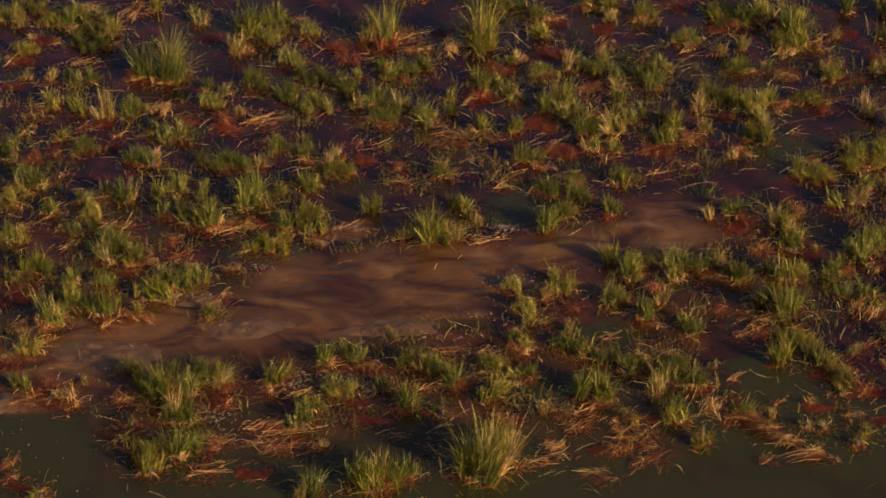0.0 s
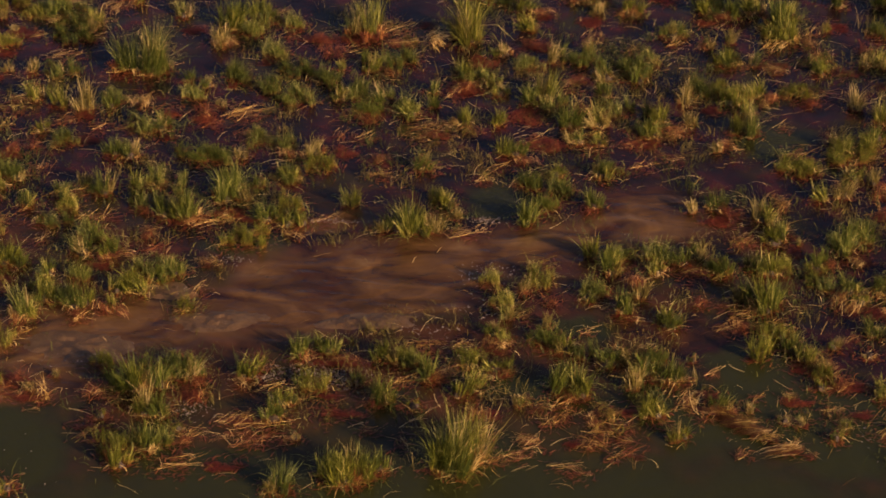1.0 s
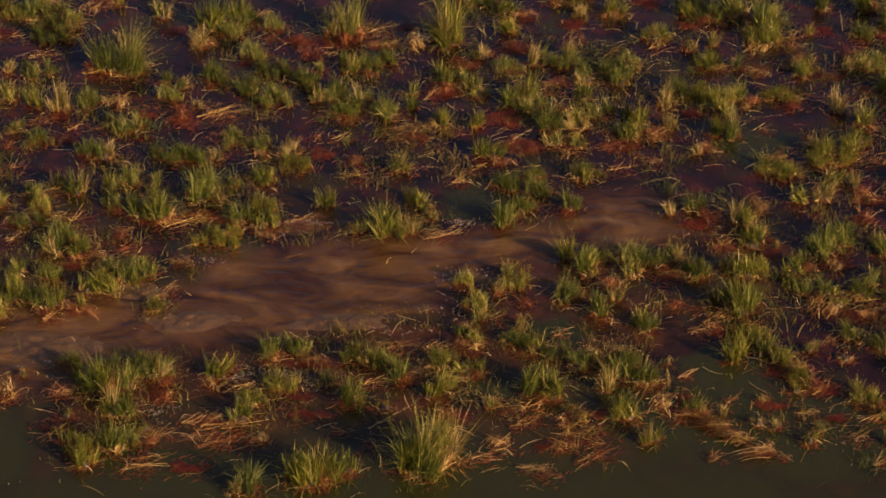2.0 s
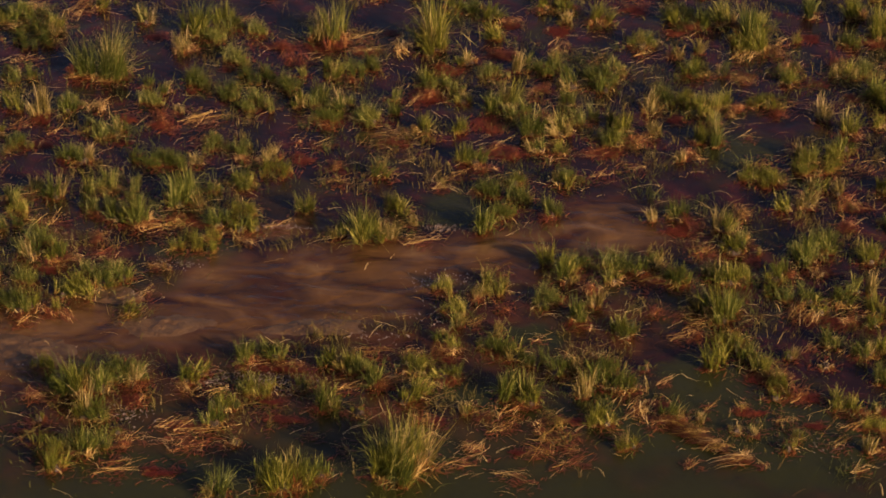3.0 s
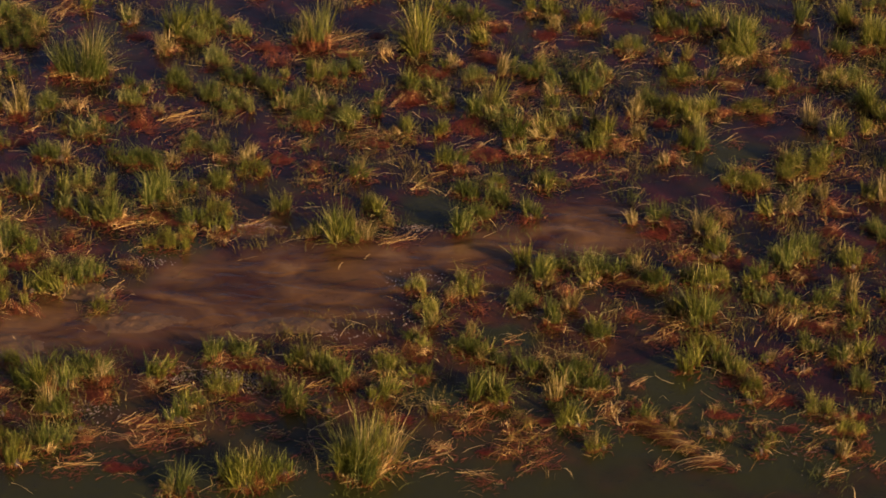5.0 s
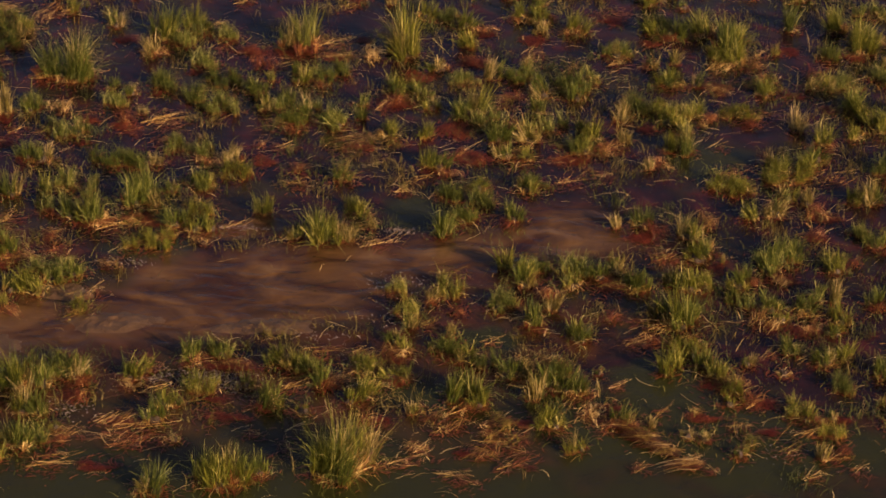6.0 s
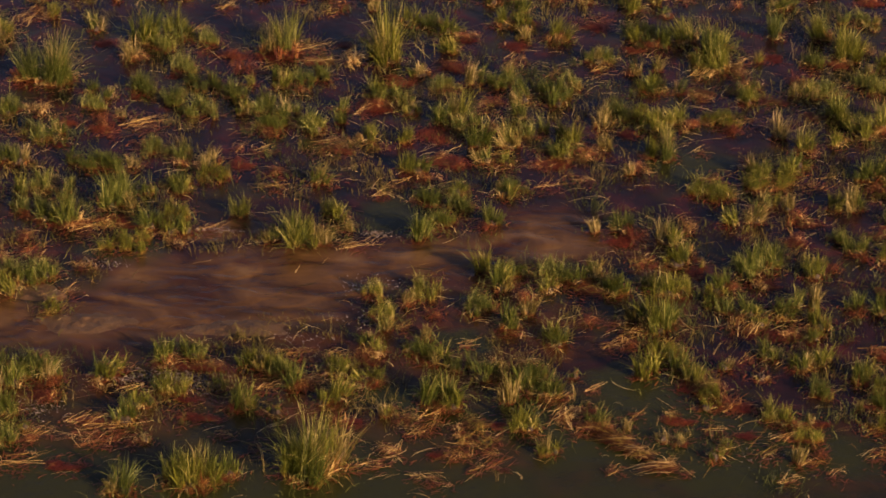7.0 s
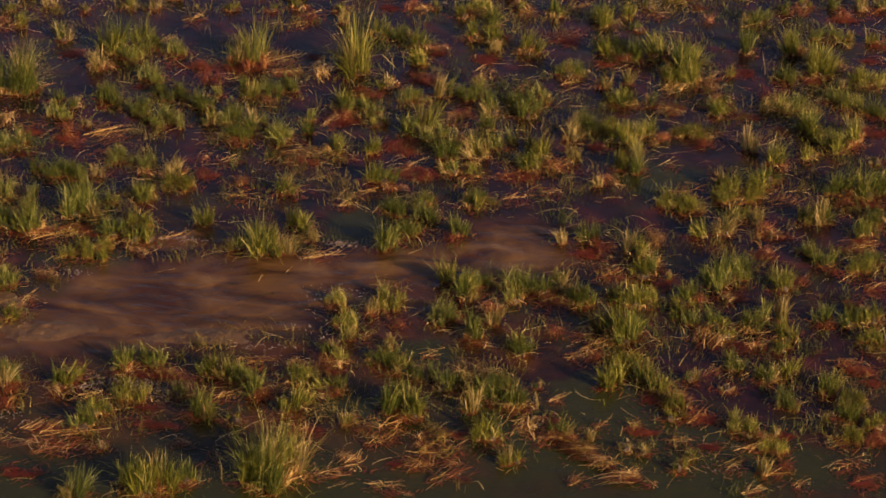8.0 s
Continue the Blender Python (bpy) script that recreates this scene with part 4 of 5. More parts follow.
grass_tussock("y", 6.99, 46.98, 0.55, 0.59)
grass_tussock("g", 6.82, 47.07, 0.44, 0.52)
sedge_bed("y", 7.21, 47.10, 0.55, 0.31)
grass_tussock("g", 6.00, 47.01, 0.55, 0.52)
sedge_bed("g", 5.88, 47.00, 0.55, 0.51)
straw_mat("y", 5.99, 46.71, 0.44, 0.16)
grass_tussock("g", 6.41, 46.04, 0.49, 0.71)
grass_tussock("g", 6.77, 45.67, 0.65, 0.96)
grass_tussock("g", 7.00, 45.98, 0.43, 0.64)
straw_heap("o", 6.61, 45.66, 0.65, 0.23)
straw_mat("p", 5.96, 45.71, 0.32, 0.39, -62)
straw_mat("g", 6.22, 45.38, 0.54, 0.19)
sedge_bed("g", 8.12, 46.56, 0.87, 0.50)
grass_tussock("y", 7.80, 46.84, 0.44, 0.32)
straw_heap("g", 8.24, 45.88, 0.97, 0.59)
grass_tussock("g", 8.49, 46.39, 0.44, 0.52)
straw_mat("g", 8.97, 46.33, 0.43, 0.20)
grass_tussock("g", 9.14, 46.44, 0.65, 0.58)
grass_tussock("g", 9.40, 46.86, 0.55, 0.45)
grass_tussock("p", 9.72, 46.78, 0.16, 0.65)
grass_tussock("y", 9.82, 46.09, 0.65, 0.52)
straw_mat("g", 9.45, 46.16, 0.65, 0.10)
grass_tussock("y", 8.68, 46.01, 0.43, 0.32)
floating_weed(9.09, 45.65, 0.97, 0.43)
straw_heap("o", 9.31, 45.76, 0.65, 0.16)
grass_tussock("y", 9.68, 45.69, 0.43, 0.39)

# south-western stretch
grass_tussock("g", -5.26, 42.45, 0.62, 1.00)
grass_tussock("y", -5.17, 42.55, 0.52, 0.75)
sedge_bed("g", -4.51, 43.05, 1.26, 0.64)
grass_tussock("g", -4.76, 42.58, 0.62, 0.62)
grass_tussock("g", -4.18, 42.89, 0.63, 0.63)
straw_heap("o", -4.09, 42.63, 0.62, 0.32)
grass_tussock("y", -3.20, 42.96, 0.57, 0.63)
grass_tussock("y", -2.96, 43.16, 0.31, 0.44)
straw_heap("o", -3.01, 43.16, 0.52, 0.37)
straw_heap("g", -3.20, 42.60, 0.41, 0.22)
straw_mat("g", -2.68, 42.59, 0.73, 0.27)
grass_tussock("y", -2.47, 42.12, 0.51, 0.44)
grass_tussock("g", -2.57, 41.64, 0.61, 0.56)
straw_mat("g", -3.07, 41.55, 0.51, 0.14, 34)
straw_heap("o", -5.89, 42.23, 0.52, 0.32)
grass_tussock("g", -5.63, 42.52, 0.31, 0.50)
sedge_bed("y", -5.89, 43.14, 0.63, 0.18)
straw_mat("g", -5.40, 42.09, 0.41, 0.11)
grass_tussock("g", -4.94, 41.77, 0.72, 0.68)
grass_tussock("g", -4.62, 41.70, 0.51, 0.62)
floating_weed(-4.09, 42.27, 0.62, 0.45)
straw_heap("o", -3.98, 42.19, 0.41, 0.32)
straw_mat("y", -5.73, 41.02, 0.91, 0.17)
floating_weed(-5.76, 41.19, 1.02, 0.26)
grass_tussock("y", -5.72, 41.53, 0.36, 0.22)
grass_tussock("y", -5.23, 40.12, 0.60, 0.67)
sedge_bed("y", -5.26, 40.62, 0.91, 0.51)
grass_tussock("y", -4.99, 40.81, 0.40, 0.49)
grass_tussock("g", -4.77, 40.66, 0.60, 0.74)
grass_tussock("g", -4.44, 40.85, 0.40, 0.49)
grass_tussock("y", -4.24, 41.21, 0.25, 0.25)
straw_mat("g", -4.01, 41.00, 0.76, 0.21, 18)
straw_heap("o", -4.18, 40.78, 0.40, 0.17)
straw_mat("g", -4.22, 40.06, 0.95, 0.10)
straw_mat("g", -4.11, 40.28, 0.60, 0.07)
straw_mat("o", -2.79, 40.97, 1.11, 0.43, 18)
straw_mat("g", -2.73, 41.31, 1.02, 0.26)
straw_mat("g", -3.32, 41.50, 0.51, 0.14)
straw_mat("g", -2.28, 40.92, 0.40, 0.25, -58)
floating_weed(-3.29, 40.13, 0.80, 0.33)
grass_tussock("g", -2.22, 39.51, 0.54, 0.67)
grass_tussock("y", -2.42, 39.53, 0.29, 0.49)
floating_weed(-3.06, 41.46, 0.61, 0.26)

# southern stretch
grass_tussock("g", -2.23, 43.68, 0.47, 0.57)
sedge_bed("g", -1.88, 43.89, 0.74, 0.47)
grass_tussock("g", -1.66, 43.81, 0.42, 0.44)
straw_heap("o", -2.16, 43.53, 0.63, 0.19)
floating_weed(-1.73, 43.44, 1.78, 0.26)
straw_heap("g", -1.32, 43.52, 0.63, 0.15)
sedge_bed("y", -1.86, 42.70, 0.73, 0.45)
grass_tussock("y", -2.13, 42.77, 0.42, 0.31)
grass_tussock("y", -2.23, 42.22, 0.41, 0.31)
grass_tussock("g", -0.64, 42.34, 0.57, 0.81)
grass_tussock("y", -0.48, 42.26, 0.26, 0.44)
grass_tussock("g", -1.05, 42.85, 0.36, 0.38)
straw_heap("o", -0.68, 42.19, 0.51, 0.21)
grass_tussock("g", -0.60, 43.70, 0.53, 0.50)
grass_tussock("y", -0.28, 43.63, 0.53, 0.44)
grass_tussock("g", 0.23, 43.12, 0.57, 0.63)
grass_tussock("y", -0.06, 43.56, 0.42, 0.38)
sedge_bed("g", 0.05, 43.47, 0.63, 0.37)
straw_mat("g", 0.22, 44.04, 0.85, 0.19)
straw_mat("g", 0.91, 44.09, 0.63, 0.15)
straw_heap("g", 1.44, 44.13, 0.58, 0.41)
floating_weed(1.50, 43.95, 0.53, 0.22)
grass_tussock("g", 1.47, 44.61, 0.43, 0.45)
grass_tussock("y", 0.99, 43.54, 0.63, 0.38)
grass_tussock("y", 1.52, 43.40, 0.52, 0.38)
sedge_bed("y", 1.09, 43.64, 0.63, 0.37)
straw_heap("g", 0.60, 43.15, 0.63, 0.40)
grass_tussock("y", 1.04, 42.73, 0.62, 0.56)
grass_tussock("g", 0.84, 42.53, 0.41, 0.44)
straw_heap("o", 0.40, 42.95, 0.42, 0.27)
straw_heap("g", 1.23, 43.01, 0.52, 0.22)
floating_weed(1.58, 43.22, 0.52, 0.27)
floating_weed(-1.37, 41.84, 1.12, 0.26)
floating_weed(-1.52, 42.36, 0.62, 0.21)
straw_mat("p", -0.21, 42.82, 0.62, 0.09)
grass_tussock("p", 0.04, 42.12, 0.51, 0.19)
grass_tussock("y", 0.87, 40.30, 0.94, 1.53)
grass_tussock("y", 0.67, 40.37, 0.60, 1.22)
grass_tussock("y", 1.20, 40.66, 0.60, 1.16)
grass_tussock("y", 0.53, 40.28, 0.45, 0.98)
bare_stems(0.08, 40.25, 0.50, 0.55)
straw_mat("p", -0.17, 40.98, 0.50, 0.34, -62)
straw_mat("g", 1.37, 41.35, 0.51, 0.26, 47)
straw_heap("o", 1.18, 41.94, 0.41, 0.26)
floating_weed(1.39, 41.95, 0.51, 0.31)
grass_tussock("y", -1.17, 39.83, 0.79, 0.97)
grass_tussock("g", -1.00, 40.09, 0.60, 0.85)
grass_tussock("y", -0.88, 39.93, 0.59, 0.73)
grass_tussock("g", -0.51, 40.20, 0.40, 0.61)
grass_tussock("g", -1.43, 39.98, 0.50, 0.79)
straw_heap("g", -0.97, 39.80, 0.89, 0.29)
straw_heap("o", -0.54, 39.99, 0.50, 0.20)
bare_stems(-1.64, 39.63, 0.39, 0.30)
straw_mat("p", -0.75, 41.28, 0.40, 0.14)
grass_tussock("p", -2.09, 41.02, 0.20, 0.25)
straw_mat("p", 1.66, 40.57, 0.40, 0.07)
grass_tussock("p", 2.47, 44.87, 0.16, 0.26)
sedge_bed("g", 2.54, 44.31, 0.85, 0.47)
grass_tussock("g", 2.32, 44.48, 0.53, 0.32)
grass_tussock("g", 2.86, 44.14, 0.63, 0.38)
sedge_bed("g", 3.18, 43.98, 0.53, 0.37)
grass_tussock("y", 1.69, 44.34, 0.27, 0.38)
straw_heap("g", 1.65, 44.15, 0.21, 0.28)
grass_tussock("y", 1.78, 43.41, 0.37, 0.38)
straw_heap("o", 1.74, 43.23, 0.31, 0.18)
grass_tussock("g", 3.61, 43.64, 0.63, 0.44)
grass_tussock("g", 3.77, 43.74, 0.31, 0.44)
grass_tussock("g", 2.79, 42.94, 0.62, 0.69)
grass_tussock("g", 3.10, 42.87, 0.52, 0.75)
grass_tussock("g", 2.64, 42.75, 0.36, 0.69)
grass_tussock("y", 3.16, 42.61, 0.36, 0.50)
straw_mat("p", 3.28, 44.64, 0.21, 0.10)
straw_heap("g", 3.92, 44.03, 0.42, 0.28)
grass_tussock("p", 3.92, 43.75, 0.31, 0.51)
grass_tussock("g", 4.34, 43.42, 0.63, 0.57)
sedge_bed("g", 4.55, 43.80, 0.63, 0.37)
straw_heap("g", 4.34, 44.06, 0.47, 0.28)
grass_tussock("g", 4.66, 43.26, 0.62, 0.57)
grass_tussock("g", 4.92, 43.27, 0.42, 0.50)
grass_tussock("p", 4.14, 42.95, 0.31, 0.69)
grass_tussock("y", 4.34, 42.16, 0.51, 0.68)
grass_tussock("y", 4.55, 42.09, 0.41, 0.43)
straw_heap("y", 3.53, 42.11, 0.75, 0.50)
straw_heap("o", 2.90, 42.50, 0.62, 0.32)
straw_mat("g", 2.82, 41.88, 0.61, 0.26, 41)
straw_mat("g", 2.75, 42.31, 0.62, 0.11)
grass_tussock("p", 1.99, 42.26, 0.21, 0.37)
straw_heap("g", 2.08, 42.44, 0.26, 0.21)
straw_mat("g", 2.40, 42.17, 0.51, 0.11)
straw_mat("g", 2.52, 41.69, 0.41, 0.21)
straw_mat("g", 3.38, 41.75, 0.41, 0.43, -70)
straw_mat("g", 3.59, 41.42, 0.81, 0.10, -9)
straw_mat("g", 3.84, 41.27, 0.50, 0.14, -34)
straw_mat("y", 3.53, 41.67, 0.61, 0.26)
straw_heap("g", 3.34, 41.06, 0.50, 0.30)
floating_weed(2.94, 41.12, 0.40, 0.20)
straw_mat("g", 3.70, 40.72, 0.30, 0.07, 27)
straw_mat("g", 2.14, 40.84, 0.60, 0.17, -27)
straw_mat("g", 2.23, 41.15, 0.20, 0.14)
straw_mat("g", 1.90, 40.62, 0.30, 0.07)
straw_mat("g", 2.96, 40.28, 0.79, 0.13, -18)
bare_stems(4.10, 40.45, 0.20, 0.55)
straw_mat("o", 4.04, 40.86, 0.50, 0.17)
straw_heap("g", 2.13, 41.15, 0.40, 0.17)

# south-eastern stretch
straw_mat("g", 5.06, 42.66, 0.62, 0.21, 18)
straw_mat("p", 5.37, 42.33, 0.61, 0.53, -62)
straw_heap("g", 5.11, 42.48, 0.51, 0.32)
straw_mat("p", 4.96, 43.01, 0.41, 0.18, 47)
straw_mat("p", 5.07, 43.14, 0.36, 0.09, -34)
bare_stems(5.28, 43.12, 0.16, 0.69)
grass_tussock("p", 5.29, 43.85, 0.16, 0.19)
straw_mat("o", 5.47, 42.07, 0.51, 0.17)
grass_tussock("y", 4.85, 41.34, 0.15, 0.49)
straw_heap("y", 4.80, 41.33, 0.20, 0.17)
grass_tussock("y", 5.00, 41.43, 0.30, 0.37)
straw_mat("g", 4.60, 41.75, 0.41, 0.17, -47)
floating_weed(3.94, 42.13, 0.41, 0.26)
straw_mat("p", 5.65, 43.45, 0.31, 0.09)
grass_tussock("g", 5.67, 42.35, 0.41, 0.56)
floating_weed(5.48, 42.78, 0.52, 0.27)
straw_mat("y", 3.94, 41.62, 0.61, 0.26)
straw_mat("g", 6.05, 44.94, 0.75, 0.29, 15)
grass_tussock("y", 6.50, 44.03, 0.37, 0.63)
grass_tussock("y", 6.72, 44.33, 0.32, 0.57)
sedge_bed("y", 7.00, 44.73, 0.74, 0.47)
grass_tussock("g", 7.20, 44.36, 0.48, 0.51)
grass_tussock("y", 7.44, 44.01, 0.42, 0.57)
straw_heap("o", 6.37, 45.06, 0.64, 0.15)
straw_mat("g", 7.02, 45.15, 0.53, 0.10)
floating_weed(7.48, 43.64, 0.94, 0.55)
straw_heap("y", 7.64, 43.84, 0.52, 0.37)
straw_heap("g", 7.80, 43.76, 0.63, 0.33)
sedge_bed("y", 7.72, 43.39, 0.52, 0.54)
grass_tussock("y", 7.66, 43.11, 0.41, 0.38)
straw_heap("o", 8.08, 43.23, 0.52, 0.32)
floating_weed(8.18, 43.18, 0.72, 0.36)
straw_mat("g", 8.02, 43.05, 0.31, 0.14, 41)
floating_weed(7.22, 42.63, 0.72, 0.35)
straw_heap("y", 7.02, 42.71, 0.26, 0.18)
grass_tussock("p", 7.99, 44.42, 0.32, 0.44)
straw_mat("g", 8.44, 44.73, 0.21, 0.09, 41)
grass_tussock("g", 8.82, 44.95, 0.53, 0.51)
grass_tussock("g", 9.43, 44.62, 0.53, 0.51)
grass_tussock("y", 9.77, 44.83, 0.42, 0.51)
straw_mat("g", 9.13, 44.78, 0.21, 0.08)
grass_tussock("p", 8.66, 44.19, 0.42, 0.15)
sedge_bed("g", 9.73, 43.80, 0.52, 0.55)
grass_tussock("y", 9.03, 42.76, 0.31, 0.44)
sedge_bed("y", 8.89, 42.93, 0.62, 0.36)
grass_tussock("g", 8.74, 43.10, 0.36, 0.31)
straw_heap("o", 9.18, 42.69, 0.41, 0.18)
straw_mat("g", 9.04, 42.32, 1.02, 0.17)
sedge_bed("y", 9.45, 42.27, 0.61, 0.21)
grass_tussock("p", 9.49, 42.80, 0.21, 0.31)
floating_weed(9.60, 42.80, 0.51, 0.27)
straw_comb("g", 6.24, 41.80, 1.35, 0.76, -40, -151)
straw_heap("y", 6.17, 41.86, 0.61, 0.52)
straw_comb("g", 7.00, 41.12, 0.41, 0.73, -13, -154)
bare_stems(6.32, 41.70, 0.40, 0.43)
grass_tussock("p", 5.88, 42.36, 0.26, 0.44)
straw_heap("o", 5.88, 42.19, 0.41, 0.35)
grass_tussock("p", 6.24, 42.30, 0.15, 0.31)
straw_heap("y", 6.51, 41.45, 0.40, 0.20)
straw_heap("g", 6.95, 41.15, 0.60, 0.30)
straw_mat("p", 7.29, 40.97, 0.20, 0.17, -62)
straw_mat("p", 6.04, 40.91, 0.30, 0.17, 53)
grass_tussock("p", 6.89, 42.00, 0.36, 0.25)
grass_tussock("p", 7.17, 41.93, 0.25, 0.31)
straw_mat("p", 6.45, 42.67, 0.26, 0.07)
straw_mat("g", 7.77, 42.32, 0.61, 0.07)
grass_tussock("y", 7.78, 41.54, 0.40, 0.31)
grass_tussock("y", 8.00, 41.90, 0.25, 0.31)
straw_mat("y", 8.69, 41.69, 0.50, 0.17)
grass_tussock("p", 9.24, 41.56, 0.20, 0.43)
straw_mat("g", 9.43, 41.46, 0.40, 0.08, 18)
straw_heap("o", 9.51, 41.75, 0.40, 0.43)
straw_mat("p", 9.04, 40.96, 0.30, 0.13)
floating_weed(8.33, 42.27, 0.41, 0.26)

# western edge
grass_tussock("y", -10.21, 56.93, 0.52, 0.66)
sedge_bed("y", -9.81, 57.37, 1.05, 0.69)
sedge_bed("y", -9.21, 56.85, 0.65, 0.54)
straw_heap("g", -9.45, 57.11, 0.66, 0.33)
floating_weed(-9.28, 55.91, 0.78, 0.53)
straw_mat("p", -8.94, 55.74, 0.26, 0.11)
grass_tussock("p", -9.91, 56.68, 0.26, 0.44)
straw_mat("g", -9.68, 55.49, 0.51, 0.16)
sedge_bed("y", -9.53, 55.37, 0.64, 0.21)
grass_tussock("p", -9.49, 56.03, 0.19, 0.29)
floating_weed(-9.60, 54.97, 0.77, 0.39)
straw_mat("p", -9.78, 54.83, 0.38, 0.31, 47)
grass_tussock("p", -9.37, 54.22, 0.25, 0.29)
floating_weed(-9.69, 53.82, 0.50, 0.30)
grass_tussock("p", -8.87, 54.24, 0.32, 0.43)
straw_mat("p", -8.65, 53.50, 0.63, 0.62, -66)
grass_tussock("o", -8.58, 53.01, 0.50, 0.71)
straw_mat("y", -8.94, 52.45, 0.86, 0.29)
straw_mat("p", -8.94, 52.87, 0.74, 0.24, -27)
grass_tussock("g", -9.36, 51.06, 0.54, 0.56)
grass_tussock("y", -8.29, 51.70, 0.49, 0.35)
straw_heap("o", -8.78, 50.85, 0.84, 0.42)
grass_tussock("p", -9.19, 50.72, 0.24, 0.35)
straw_heap("o", -8.32, 50.99, 0.36, 0.35)
straw_mat("p", -9.08, 51.70, 0.37, 0.09)
straw_mat("p", -8.26, 51.47, 0.49, 0.19)
floating_weed(-8.75, 50.62, 0.72, 0.28)
sedge_bed("g", -8.78, 49.94, 0.72, 0.56)
grass_tussock("g", -8.51, 49.73, 0.53, 0.49)
floating_weed(-9.08, 49.59, 0.47, 0.27)
straw_mat("p", -9.08, 49.54, 0.24, 0.09, 18)
grass_tussock("y", -8.76, 49.38, 0.41, 0.41)
grass_tussock("g", -8.14, 48.75, 0.47, 0.48)
straw_heap("o", -8.86, 48.83, 0.29, 0.22)
sedge_bed("y", -9.06, 49.03, 0.47, 0.44)
straw_mat("p", -8.16, 48.43, 0.35, 0.11)
straw_mat("p", -8.52, 48.11, 0.29, 0.06)
straw_mat("p", -8.02, 50.09, 0.54, 0.34, 53)
sedge_bed("y", -8.82, 47.75, 0.69, 0.53)
grass_tussock("y", -8.80, 47.65, 0.58, 0.54)
grass_tussock("g", -7.48, 49.07, 0.47, 0.48)
straw_mat("p", -7.59, 49.00, 0.47, 0.09)
straw_mat("p", -7.81, 48.02, 0.58, 0.09)
sedge_bed("g", -7.47, 48.03, 0.70, 0.43)
grass_tussock("y", -8.30, 46.53, 0.57, 0.67)
grass_tussock("g", -8.60, 46.21, 0.45, 0.40)
sedge_bed("g", -8.02, 46.55, 0.68, 0.51)
straw_mat("p", -8.64, 46.92, 0.29, 0.52, -73)
straw_mat("p", -7.56, 47.40, 0.46, 0.17, 47)
grass_tussock("y", -7.35, 46.17, 0.45, 0.47)
grass_tussock("g", -7.95, 46.45, 0.34, 0.40)
floating_weed(-8.50, 45.52, 0.78, 0.60)
grass_tussock("g", -7.62, 44.77, 0.77, 0.80)
grass_tussock("y", -7.35, 45.28, 0.56, 0.60)
grass_tussock("g", -7.02, 45.29, 0.44, 0.53)
straw_heap("o", -7.64, 44.54, 0.44, 0.38)
sedge_bed("y", -7.39, 45.57, 0.67, 0.50)
floating_weed(-8.22, 45.93, 0.67, 0.24)
straw_mat("p", -8.25, 44.55, 0.33, 0.23)
sedge_bed("y", -7.92, 43.81, 0.65, 0.47)
straw_mat("y", -8.10, 43.52, 0.65, 0.19)
grass_tussock("y", -7.85, 42.52, 0.48, 0.52)
straw_heap("o", -7.44, 42.63, 0.53, 0.36)
floating_weed(-7.54, 42.54, 0.85, 0.36)
floating_weed(-8.17, 43.24, 0.54, 0.22)
straw_heap("g", -6.96, 42.20, 0.53, 0.39)
grass_tussock("p", -7.13, 42.29, 0.16, 0.33)
straw_mat("o", -7.58, 42.09, 0.85, 0.18)
floating_weed(-7.15, 42.02, 0.63, 0.18)
straw_mat("g", -6.83, 42.00, 0.42, 0.11)
straw_heap("o", -7.82, 40.09, 0.21, 0.42)
grass_tussock("y", -7.10, 39.30, 0.40, 0.38)
straw_mat("g", -7.01, 39.39, 0.30, 0.13)
straw_heap("o", -7.67, 39.77, 0.31, 0.20)
floating_weed(-7.44, 39.58, 0.51, 0.25)
straw_mat("p", -7.53, 44.11, 0.22, 0.09)
grass_tussock("p", -6.71, 42.76, 0.16, 0.20)

# eastern edge
straw_heap("o", 11.62, 60.61, 0.71, 0.47)
grass_tussock("g", 11.45, 61.05, 0.39, 0.43)
grass_tussock("y", 12.11, 61.14, 0.52, 0.43)
floating_weed(11.62, 60.45, 0.78, 0.46)
straw_mat("o", 12.48, 60.88, 0.65, 0.19)
grass_tussock("y", 12.57, 61.21, 0.39, 0.36)
sedge_bed("g", 11.30, 59.34, 0.89, 0.75)
grass_tussock("p", 11.72, 59.40, 0.13, 0.35)
grass_tussock("y", 12.19, 59.31, 0.38, 0.42)
floating_weed(12.36, 59.04, 0.51, 0.36)
straw_mat("o", 12.37, 59.19, 0.51, 0.18)
grass_tussock("y", 10.96, 57.54, 0.75, 0.83)
straw_heap("g", 11.34, 57.73, 0.62, 0.57)
grass_tussock("y", 11.81, 57.23, 0.50, 0.48)
sedge_bed("y", 12.11, 57.13, 0.74, 0.56)
straw_mat("p", 12.04, 56.98, 0.49, 0.11)
grass_tussock("p", 11.42, 56.89, 0.18, 0.27)
sedge_bed("g", 11.26, 56.18, 0.73, 0.55)
floating_weed(12.12, 58.27, 0.50, 0.29)
sedge_bed("g", 12.08, 55.61, 0.72, 0.40)
sedge_bed("y", 11.61, 55.81, 0.61, 0.33)
floating_weed(12.03, 54.80, 0.72, 0.53)
grass_tussock("y", 11.14, 53.90, 0.77, 0.73)
grass_tussock("y", 11.52, 54.34, 0.59, 0.67)
grass_tussock("p", 11.54, 54.60, 0.18, 0.67)
straw_heap("o", 11.51, 54.08, 0.59, 0.31)
grass_tussock("g", 11.93, 53.37, 0.47, 0.20)
grass_tussock("g", 11.16, 52.03, 0.69, 0.65)
grass_tussock("g", 11.61, 51.97, 0.69, 0.78)
sedge_bed("g", 11.27, 51.92, 0.92, 0.48)
grass_tussock("g", 11.97, 52.13, 0.46, 0.65)
